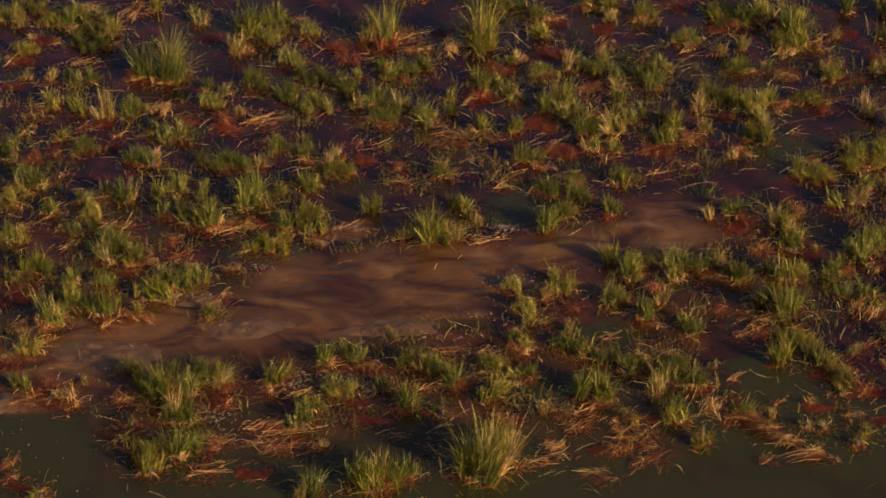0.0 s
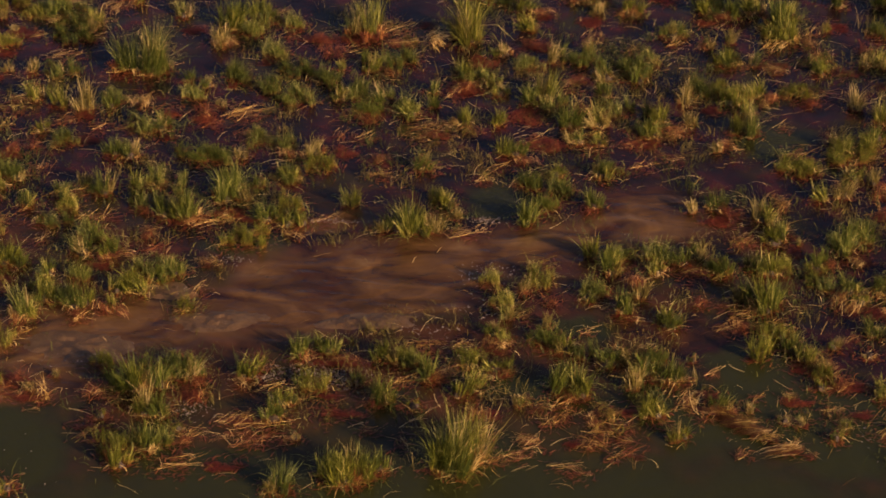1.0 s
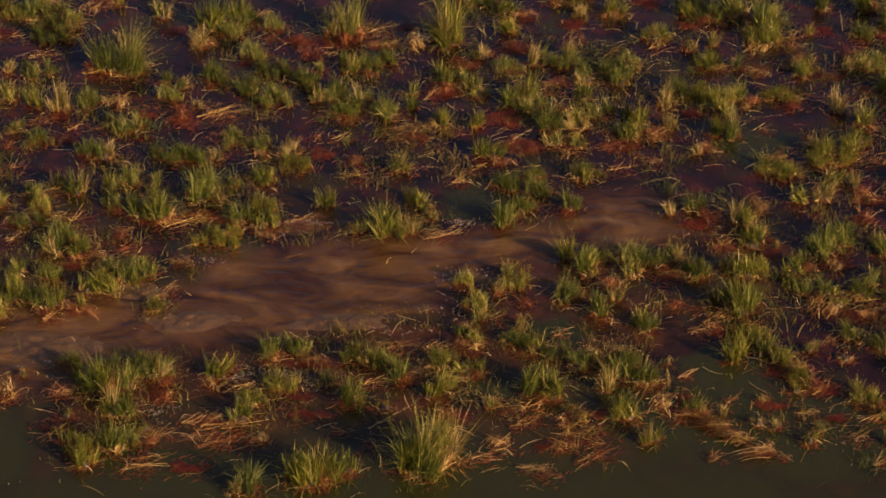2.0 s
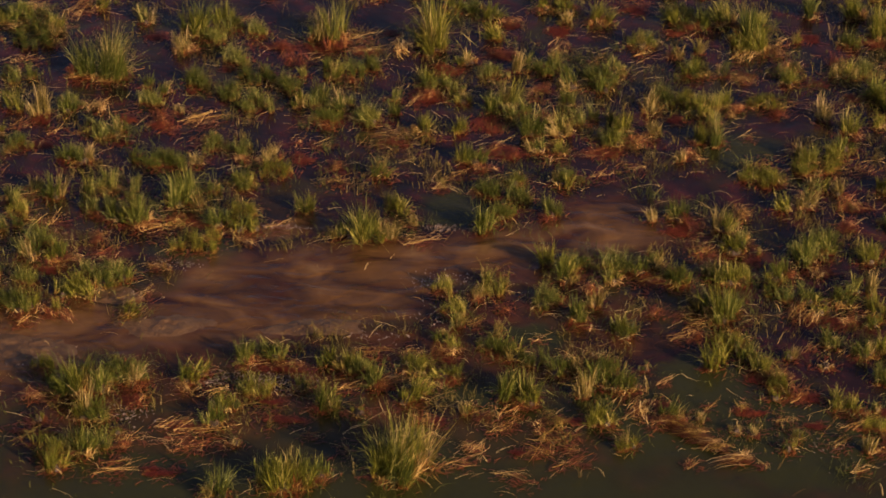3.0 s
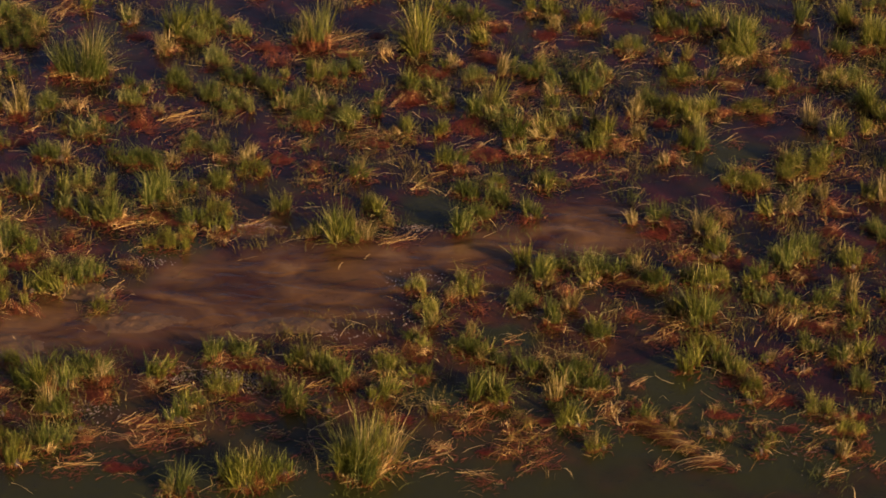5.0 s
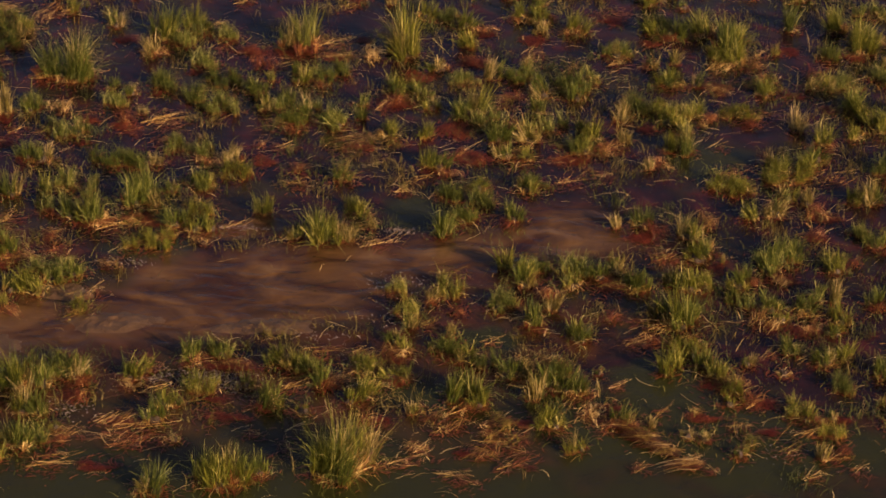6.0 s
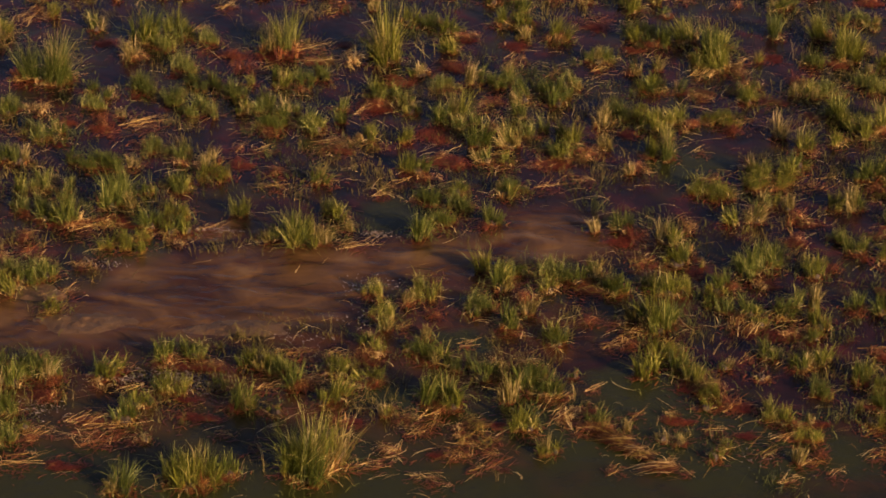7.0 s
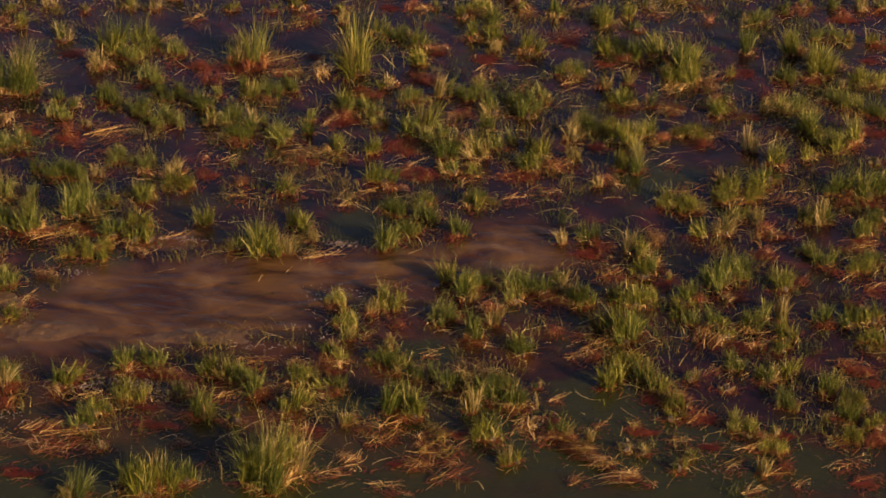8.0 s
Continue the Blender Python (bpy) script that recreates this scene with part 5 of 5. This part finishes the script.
grass_tussock("p", 10.69, 50.66, 0.39, 0.70)
grass_tussock("y", 10.80, 50.67, 0.28, 0.58)
straw_heap("o", 11.18, 51.43, 0.57, 0.36)
floating_weed(11.81, 51.51, 0.57, 0.29)
grass_tussock("g", 11.51, 50.30, 0.56, 0.64)
sedge_bed("g", 11.67, 51.02, 0.56, 0.59)
straw_mat("y", 11.74, 50.45, 0.67, 0.14)
floating_weed(11.49, 49.95, 0.67, 0.34)
straw_mat("g", 11.36, 49.60, 0.77, 0.14)
floating_weed(11.24, 49.58, 0.77, 0.27)
grass_tussock("g", 10.66, 48.95, 0.55, 0.57)
sedge_bed("g", 11.65, 49.08, 0.66, 0.44)
sedge_bed("y", 11.31, 48.81, 0.65, 0.26)
straw_heap("o", 10.81, 48.64, 0.38, 0.33)
straw_mat("g", 11.54, 48.08, 0.54, 0.13, 18)
floating_weed(11.59, 48.09, 0.43, 0.21)
floating_weed(11.12, 47.50, 0.43, 0.32)
straw_mat("p", 11.12, 48.40, 0.22, 0.11, 47)
grass_tussock("g", 10.97, 46.75, 0.47, 0.49)
grass_tussock("y", 11.41, 46.91, 0.63, 0.43)
sedge_bed("g", 11.31, 47.10, 0.64, 0.52)
straw_mat("y", 11.57, 46.93, 0.42, 0.10)
grass_tussock("g", 10.55, 46.80, 0.53, 0.61)
straw_heap("o", 10.49, 46.59, 0.42, 0.31)
straw_heap("o", 10.99, 45.15, 0.72, 0.23)
straw_mat("g", 10.99, 45.25, 0.62, 0.10)
floating_weed(11.19, 45.08, 0.72, 0.29)
grass_tussock("y", 11.29, 45.88, 0.26, 0.24)
sedge_bed("y", 11.36, 46.09, 0.63, 0.30)
grass_tussock("g", 10.43, 44.31, 0.46, 0.54)
straw_heap("o", 10.48, 44.23, 0.35, 0.19)
grass_tussock("g", 10.54, 44.42, 0.25, 0.48)
floating_weed(11.32, 44.71, 0.51, 0.29)
sedge_bed("y", 10.92, 44.00, 0.60, 0.47)
sedge_bed("g", 10.79, 43.52, 0.60, 0.37)
grass_tussock("p", 11.11, 43.78, 0.25, 0.21)
grass_tussock("y", 11.28, 43.30, 0.50, 0.41)
straw_heap("o", 11.24, 42.75, 0.59, 0.45)
floating_weed(11.25, 42.84, 0.49, 0.36)
sedge_bed("y", 10.85, 42.80, 0.44, 0.32)
straw_mat("y", 10.64, 42.59, 0.59, 0.21)
grass_tussock("p", 10.56, 42.94, 0.40, 0.14)
straw_mat("p", 10.85, 42.00, 0.39, 0.61, -70)
straw_mat("p", 10.60, 41.85, 0.39, 0.07)
bare_stems(10.07, 42.97, 0.50, 0.35)
straw_mat("o", 11.07, 41.50, 0.58, 0.14)
straw_mat("p", 9.85, 41.19, 0.38, 0.17)
floating_weed(10.96, 41.41, 0.58, 0.17)
grass_tussock("p", 10.39, 43.38, 0.10, 0.24)

# far northern edge
grass_tussock("p", -6.89, 57.59, 0.26, 0.55)
straw_mat("p", -6.89, 57.59, 0.51, 0.30)
grass_tussock("y", -7.35, 58.28, 0.39, 0.35)
bare_stems(-6.13, 58.30, 0.26, 0.42)
bare_stems(-4.96, 57.86, 0.19, 0.62)
grass_tussock("o", -5.59, 58.53, 0.39, 0.28)
grass_tussock("p", -4.04, 58.90, 0.39, 0.35)
grass_tussock("y", -2.31, 59.05, 0.45, 0.35)
straw_mat("p", -3.00, 58.40, 0.64, 0.15)
grass_tussock("o", -0.79, 59.35, 0.52, 0.35)
straw_heap("o", -0.46, 58.69, 0.51, 0.46)
straw_mat("g", -0.42, 58.94, 0.39, 0.24)
grass_tussock("o", 0.12, 59.32, 0.52, 0.35)
straw_mat("p", -0.63, 58.45, 0.38, 0.30, 53)
grass_tussock("p", 0.30, 58.73, 0.26, 0.42)
straw_heap("o", 1.77, 59.70, 0.78, 0.47)
straw_mat("g", 1.97, 59.58, 0.52, 0.19)
bare_stems(0.66, 59.09, 0.39, 0.42)
grass_tussock("o", 2.28, 59.78, 0.39, 0.35)
floating_weed(1.25, 59.63, 0.52, 0.31)
grass_tussock("o", -1.41, 59.11, 0.39, 0.35)
grass_tussock("p", -6.39, 58.66, 0.39, 0.35)
grass_tussock("y", -4.62, 58.91, 0.52, 0.35)
grass_tussock("g", 3.62, 59.04, 0.51, 0.70)
grass_tussock("o", 2.96, 59.41, 0.65, 0.49)
sedge_bed("y", 3.32, 59.77, 0.78, 0.46)
straw_heap("g", 4.43, 59.61, 0.65, 0.46)
grass_tussock("g", 5.07, 59.85, 0.65, 0.49)
grass_tussock("o", 4.22, 60.05, 0.65, 0.42)
straw_mat("g", 5.51, 60.23, 0.65, 0.16)
grass_tussock("y", 6.18, 59.39, 0.51, 0.63)
straw_mat("g", 6.31, 59.41, 0.64, 0.24, -18)
grass_tussock("g", 6.04, 59.83, 0.52, 0.56)
grass_tussock("y", 6.68, 59.92, 0.52, 0.56)
grass_tussock("y", 7.20, 60.46, 0.39, 0.35)
straw_mat("g", 7.40, 60.02, 0.52, 0.46)
bare_stems(8.37, 60.00, 0.26, 0.49)
straw_heap("o", 8.56, 59.88, 0.26, 0.46)
grass_tussock("g", 9.66, 60.03, 0.64, 0.64)
grass_tussock("g", 10.27, 60.73, 0.52, 0.43)
floating_weed(8.37, 60.62, 0.39, 0.31)
grass_tussock("o", 6.95, 59.20, 0.38, 0.35)
grass_tussock("y", 9.40, 59.84, 0.39, 0.42)
grass_tussock("o", 10.73, 61.05, 0.52, 0.36)
straw_heap("o", 10.65, 60.63, 0.52, 0.37)

# just beyond
grass_tussock("y", 7.85, 61.06, 0.79, 0.44)
grass_tussock("g", -3.69, 59.57, 0.65, 0.52)
grass_tussock("y", -7.22, 59.52, 0.91, 0.64)
grass_tussock("g", -1.03, 60.26, 0.91, 0.65)
grass_tussock("y", 3.91, 61.02, 0.92, 0.65)
grass_tussock("g", 6.80, 61.59, 0.92, 0.65)
grass_tussock("g", 11.57, 62.10, 0.93, 0.66)
grass_tussock("y", 1.03, 60.74, 0.92, 0.65)


# ---- the marsh goes on round about ----
def far_growth():
    rng = random.Random(31)
    green, dry = Strips(32), Strips(33)
    for _ in range(1500):
        x, y = rng.uniform(-36, 40), rng.uniform(41, 96)
        if -4.2 - 0.118 * (y - 18) < x + 0.9 and x - 0.9 < 8.6 + 0.09 * (y - 18) and y < 61.6 + 0.13 * x:
            continue
        if noise.noise((0.4 * x, 0.4 * y, 2.0)) < -0.15:
            continue
        size, tall = rng.uniform(0.1, 0.3), rng.uniform(0.3, 0.9)
        for _ in range(rng.randrange(26, 70)):
            p, a = disc(rng, size)
            s = dry if rng.random() < 0.3 else green
            s.blade(p + Vector((x, y, 0)), a, tall * rng.uniform(0.4, 1.1), rng.uniform(0.05, 0.6), rng.uniform(0, 0.3), rng.uniform(0.006, 0.014))
        for _ in range(rng.randrange(0, 16)):
            p = Vector((x + rng.gauss(0, 0.4), y + rng.gauss(0, 0.4), 0.02))
            dry.straw(p, rng.gauss(0.25, 0.6), rng.uniform(0.2, 0.7), rng.uniform(0.005, 0.010), rng.uniform(0, 0.1), 0.0)
    tagged(new("far_grass", green.mesh("far_grass", GREEN)), "green grass clumps across the wide marsh", "grass", kind="stuff")
    tagged(new("far_straw", dry.mesh("far_straw", STRAW)), "dead reed leaves across the wide marsh", "straw", kind="stuff")


far_growth()


# ---- what nobody could count: sodden litter, loose straws, short shoots and flakes of foam between the plants ----
def loose_stuff():
    straws, shoots, litter = Strips(71), Strips(72), Strips(73)
    for x, y, size, name in placed:
        grows = name in ("grass_tussock", "grass_tuft", "sedge_bed")
        for _ in range(round(4 * size)):
            p = Vector((x + straws.rng.gauss(0, 0.2 + 0.25 * size), y + straws.rng.gauss(0, 0.2 + 0.25 * size), 0.012))
            straws.straw(p, straws.rng.gauss(0.25, 0.6), straws.rng.uniform(0.12, 0.6), straws.rng.uniform(0.004, 0.009), straws.rng.uniform(0, 0.08), 0.0)
        for k in range(round(85 * size) if grows else 0):
            near = 0.11 + (0.3 if k % 4 == 0 else 0.24) * size
            p = Vector((x + shoots.rng.gauss(0, near), y + shoots.rng.gauss(0, near), 0))
            tall = shoots.rng.uniform(0.1, 0.36) if k % 4 == 0 else shoots.rng.uniform(0.04, 0.16)
            shoots.blade(p, shoots.rng.uniform(0, 6.3), tall, shoots.rng.uniform(0.1, 1.2), shoots.rng.uniform(0, 0.4), shoots.rng.uniform(0.006, 0.013))
        for _ in range(round((170 if grows else 90) * min(size, 1.3))):
            p = Vector((x + litter.rng.gauss(0, 0.05 + 0.2 * size), y + litter.rng.gauss(0, 0.05 + 0.17 * size), litter.rng.uniform(0.006, 0.02)))
            litter.straw(p, litter.rng.gauss(0.2, 0.8), litter.rng.uniform(0.05, 0.2), litter.rng.uniform(0.008, 0.02), 0.01, 0.0)
    tagged(new("sodden_litter", litter.mesh("sodden_litter", SODDEN)), "sodden maroon-brown plant litter between the tussocks", "litter", kind="stuff")
    tagged(new("loose_straw", straws.mesh("loose_straw", STRAW)), "loose dead straws adrift on dark water", "straw", kind="stuff")
    tagged(new("grass_shoots", shoots.mesh("grass_shoots", LOW_GREEN)), "short scattered grass shoots rising from water", "grass", kind="stuff")


loose_stuff()


# patches of bare water: centre x, y, half length and half width
BARE = [
    (-5.3, 54.7, 0.68, 1.05),
    (4.5, 56.9, 0.70, 0.48),
    (7.8, 52.2, 0.89, 0.56),
    (8.7, 53.4, 0.67, 0.69),
    (6.7, 43.4, 0.68, 0.49),
    (0.4, 49.9, 0.64, 0.65),
    (-6.7, 48.4, 0.74, 0.26),
    (-0.4, 57.8, 0.58, 0.61),
    (-1.6, 56.0, 0.32, 0.48),
    (-5.5, 56.9, 0.77, 0.60),
    (-3.3, 57.7, 0.84, 0.49),
    (5.5, 56.1, 0.76, 0.36),
    (-0.2, 42.9, 0.47, 0.39),
    (1.4, 49.4, 0.92, 0.65),
    (2.3, 43.8, 0.47, 0.30),
    (9.0, 44.1, 0.84, 0.40),
    (7.8, 48.6, 0.40, 0.43),
    (9.2, 57.2, 0.57, 0.48),
    (10.0, 57.8, 0.39, 0.49),
]


def undergrowth():
    """Thin low growth that fills the gaps, in drifts, away from bare water, mud and the channel."""
    tufts, sprigs, straws = Strips(81), Strips(82), Strips(83)
    rng = random.Random(84)
    def thin(x, y):
        return 0.16 if x > 4.6 and y < 43.8 else 0.1 if y > 50.5 and x < 0.5 else -0.02 if x > 3 and 43.5 < y < 50 else 0.02 if y < 46 else -0.04

    bare = BARE + [(x, y, 0.85 * a, 0.85 * b) for x, y, _, a, b in MUD_PLUMES + ALGAE_PLUMES[2:]]
    for _ in range(3800):
        x, y = rng.uniform(-11, 13), rng.uniform(40.6, 62)
        if any(((x - u) / a) ** 2 + ((y - v) / b) ** 2 < 1 for u, v, a, b in bare) or noise.noise((0.8 * x, 0.8 * y, 4.0)) < thin(x, y):
            continue
        green = noise.noise((0.35 * x, 0.35 * y, 9.0)) > 0.05
        s, way, reach = tufts if green else sprigs, rng.uniform(0, 6.3), rng.uniform(0.06, 0.22)
        for _ in range(rng.randrange(12, 34)):
            p = Vector((x + rng.gauss(0, 1.25 * reach), y + rng.gauss(0, reach), 0))
            s.blade(p, way + rng.gauss(0, 1.0), rng.uniform(0.05, 0.25), rng.uniform(0.1, 1.1), rng.uniform(0, 0.4), rng.uniform(0.006, 0.012))
        for _ in range(rng.randrange(0, 3)):
            p = Vector((x + rng.gauss(0, 0.25), y + rng.gauss(0, 0.25), 0.015))
            straws.straw(p, rng.gauss(0.25, 0.6), rng.uniform(0.15, 0.6), rng.uniform(0.004, 0.009), rng.uniform(0, 0.1), 0.0)
    tagged(new("green_undergrowth", tufts.mesh("green_undergrowth", LOW_GREEN)), "thin low green grass rising from dark water", "grass", kind="stuff")
    tagged(new("olive_undergrowth", sprigs.mesh("olive_undergrowth", LOW_OLIVE)), "thin low olive grass rising from water", "grass", kind="stuff")
    tagged(new("scattered_straw", straws.mesh("scattered_straw", STRAW)), "scattered pale straws on dark water", "straw", kind="stuff")


undergrowth()


def foam_flakes(spots):
    """Pale flakes of foam and dry leaf that drift in loose rafts."""
    rng = random.Random(9)
    v, f = [], []
    for x, y, along, across, count in spots:
        for _ in range(count):
            px, py, q = x + rng.gauss(0, 0.45) * along, y + rng.gauss(0, 0.45) * across, rng.uniform(0.006, 0.018)
            n, z = len(v), rng.uniform(0.008, 0.02)
            for k in range(5):
                r = q * rng.uniform(0.6, 1.3)
                v.append((px + r * math.cos(1.257 * k), py + r * math.sin(1.257 * k), z + rng.uniform(0, 0.012)))
            f.append(tuple(range(n, n + 5)))
    data = bpy.data.meshes.new("foam_flakes")
    data.from_pydata(v, [], f)
    data.materials.append(SCUM)
    tagged(new("foam_flakes", data), "pale flakes of foam and leaf adrift on water", "foam", kind="stuff")


foam_flakes([
    (-1.90, 43.06, 0.99, 0.35, 420),
    (-4.08, 41.83, 0.41, 0.35, 110),
    (-1.25, 42.83, 0.31, 0.29, 90),
    (1.32, 45.47, 0.59, 0.51, 60),
    (-6.15, 43.51, 0.81, 0.41, 120),
    (-7.38, 40.62, 1.03, 1.07, 26),
    (1.33, 46.59, 0.62, 0.43, 120),
    (8.49, 41.60, 1.01, 0.57, 30),
    (0.08, 44.60, 0.85, 0.24, 60),
    (-2.00, 48.41, 0.70, 0.12, 140),
    (1.28, 48.59, 0.50, 0.15, 110),
    (-3.86, 46.90, 0.60, 0.20, 80),
    (-4.73, 45.65, 0.35, 0.20, 110),
    (-2.82, 42.90, 0.40, 0.20, 70),
])


# ---- banks of mud that stand out of the channel's edge ----
def mud_material():
    m, nodes, links, out = shader("wet_mud")
    place, big, grit = nodes.new("ShaderNodeTexCoord"), nodes.new("ShaderNodeTexNoise"), nodes.new("ShaderNodeTexNoise")
    for n, scale in ((big, 3.0), (grit, 26.0)):
        n.inputs["Scale"].default_value, n.inputs["Detail"].default_value = scale, 6.0
        links.new(place.outputs["Object"], n.inputs["Vector"])
    r = ramp(nodes, [(0.3, (0.040, 0.022, 0.010)), (0.5, (0.072, 0.043, 0.018)), (0.72, (0.125, 0.082, 0.038))])
    mix = nodes.new("ShaderNodeMath")
    mix.operation, mix.inputs[1].default_value = "MULTIPLY_ADD", 0.5
    half = nodes.new("ShaderNodeMath")
    half.operation, half.inputs[1].default_value = "MULTIPLY", 0.5
    links.new(grit.outputs[0], half.inputs[0])
    links.new(big.outputs[0], mix.inputs[0])
    links.new(half.outputs[0], mix.inputs[2])
    links.new(mix.outputs[0], r.inputs[0])
    p, bump = nodes.new("ShaderNodeBsdfPrincipled"), nodes.new("ShaderNodeBump")
    p.inputs["Roughness"].default_value = 0.5
    bump.inputs["Strength"].default_value, bump.inputs["Distance"].default_value = 0.7, 0.03
    links.new(grit.outputs[0], bump.inputs["Height"])
    links.new(bump.outputs[0], p.inputs["Normal"])
    links.new(r.outputs[0], p.inputs["Base Color"])
    links.new(p.outputs[0], out.inputs[0])
    return m


MUD = mud_material()


def mud_bank(x, y, length, depth, turn):
    """A low lobed bank, trodden into dimples, that slopes under the water at its rim."""
    v, f, rings, sides = [(0, 0, 0.03)], [], 16, 60
    for i in range(1, rings + 1):
        for k in range(sides):
            a, r = 2 * math.pi * k / sides, i / rings
            lobe = 1 + 0.35 * noise.noise((1.3 * math.cos(a) + x, 1.3 * math.sin(a) + y, 0.5))
            px, py = r * lobe * 0.5 * length * math.cos(a), r * lobe * 0.5 * depth * math.sin(a)
            dent = 0.035 * noise.noise((5 * (px + x), 5 * (py + y), 3.0)) + 0.02 * noise.noise((14 * px, 14 * py, y))
            v.append((px, py, 0.032 * (1 - r ** 2) - 0.03 * r ** 4 + dent * (1 - 0.6 * r)))
    for k in range(sides):
        n = (k + 1) % sides
        f.append((0, 1 + k, 1 + n))
        for i in range(rings - 1):
            f.append((1 + i * sides + k, 1 + (i + 1) * sides + k, 1 + (i + 1) * sides + n, 1 + i * sides + n))
    data = bpy.data.meshes.new("mud_bank")
    data.from_pydata(v, [], f)
    data.materials.append(MUD)
    for face in data.polygons:
        face.use_smooth = True
    ob = new("mud_bank", data)
    ob.matrix_world = pose(x, y, 0, 0, 0, turn)
    tagged(ob, "low bank of wet trodden brown mud", "mud bank", "banks of mud beside the channel")


mud_bank(-8.25, 42.05, 1.7, 0.9, 12)
mud_bank(-4.70, 45.62, 0.9, 0.5, 10)
mud_bank(-6.10, 43.45, 1.5, 0.6, 4)
mud_bank(-6.41, 43.84, 2.71, 1.15, 6)
mud_bank(-5.00, 45.69, 1.45, 0.82, 8)
mud_bank(-0.94, 44.88, 2.51, 0.66, 6)
mud_bank(-3.89, 44.73, 2.08, 0.96, 10)


def mud_lumps(spots):
    """Wet clods of churned mud that break the surface of the trodden channel."""
    rng = random.Random(13)
    v, f = [], []
    for x, y, along, across, count in spots:
        for _ in range(count):
            px, py, r = x + rng.gauss(0, 0.45) * along, y + rng.gauss(0, 0.45) * across, rng.uniform(0.015, 0.055)
            n, turn, long = len(v), rng.uniform(0, 6.3), rng.uniform(1.0, 2.2)
            v.append((px, py, min(r * rng.uniform(0.15, 0.35), 0.04)))
            for ring, (k, z) in enumerate(((0.6, 0.2), (1.1, -0.12))):
                for j in range(7):
                    q = r * k * rng.uniform(0.75, 1.2)
                    a, b = q * long * math.cos(0.8976 * j), q * math.sin(0.8976 * j)
                    v.append((px + a, py + b * math.cos(turn * 0.2) + 0.2 * a, z * min(r, 0.1)))
            for j in range(7):
                m = (j + 1) % 7
                f += [(n, n + 1 + j, n + 1 + m), (n + 1 + j, n + 8 + j, n + 8 + m, n + 1 + m)]
    data = bpy.data.meshes.new("mud_lumps")
    data.from_pydata(v, [], f)
    data.materials.append(WATER)
    for face in data.polygons:
        face.use_smooth = True
    tagged(new("mud_lumps", data), "wet brown clods of churned mud in the channel", "mud", kind="stuff")


mud_lumps([
    (-6.15, 43.51, 0.92, 0.45, 16),
    (-7.89, 42.07, 0.48, 0.40, 14),
    (-4.43, 45.44, 0.87, 0.61, 14),
    (-3.57, 44.72, 1.39, 0.40, 16),
    (-0.36, 44.76, 1.39, 0.40, 14),
    (1.06, 46.24, 0.66, 0.62, 10),
    (3.89, 47.89, 1.01, 0.42, 10),
])
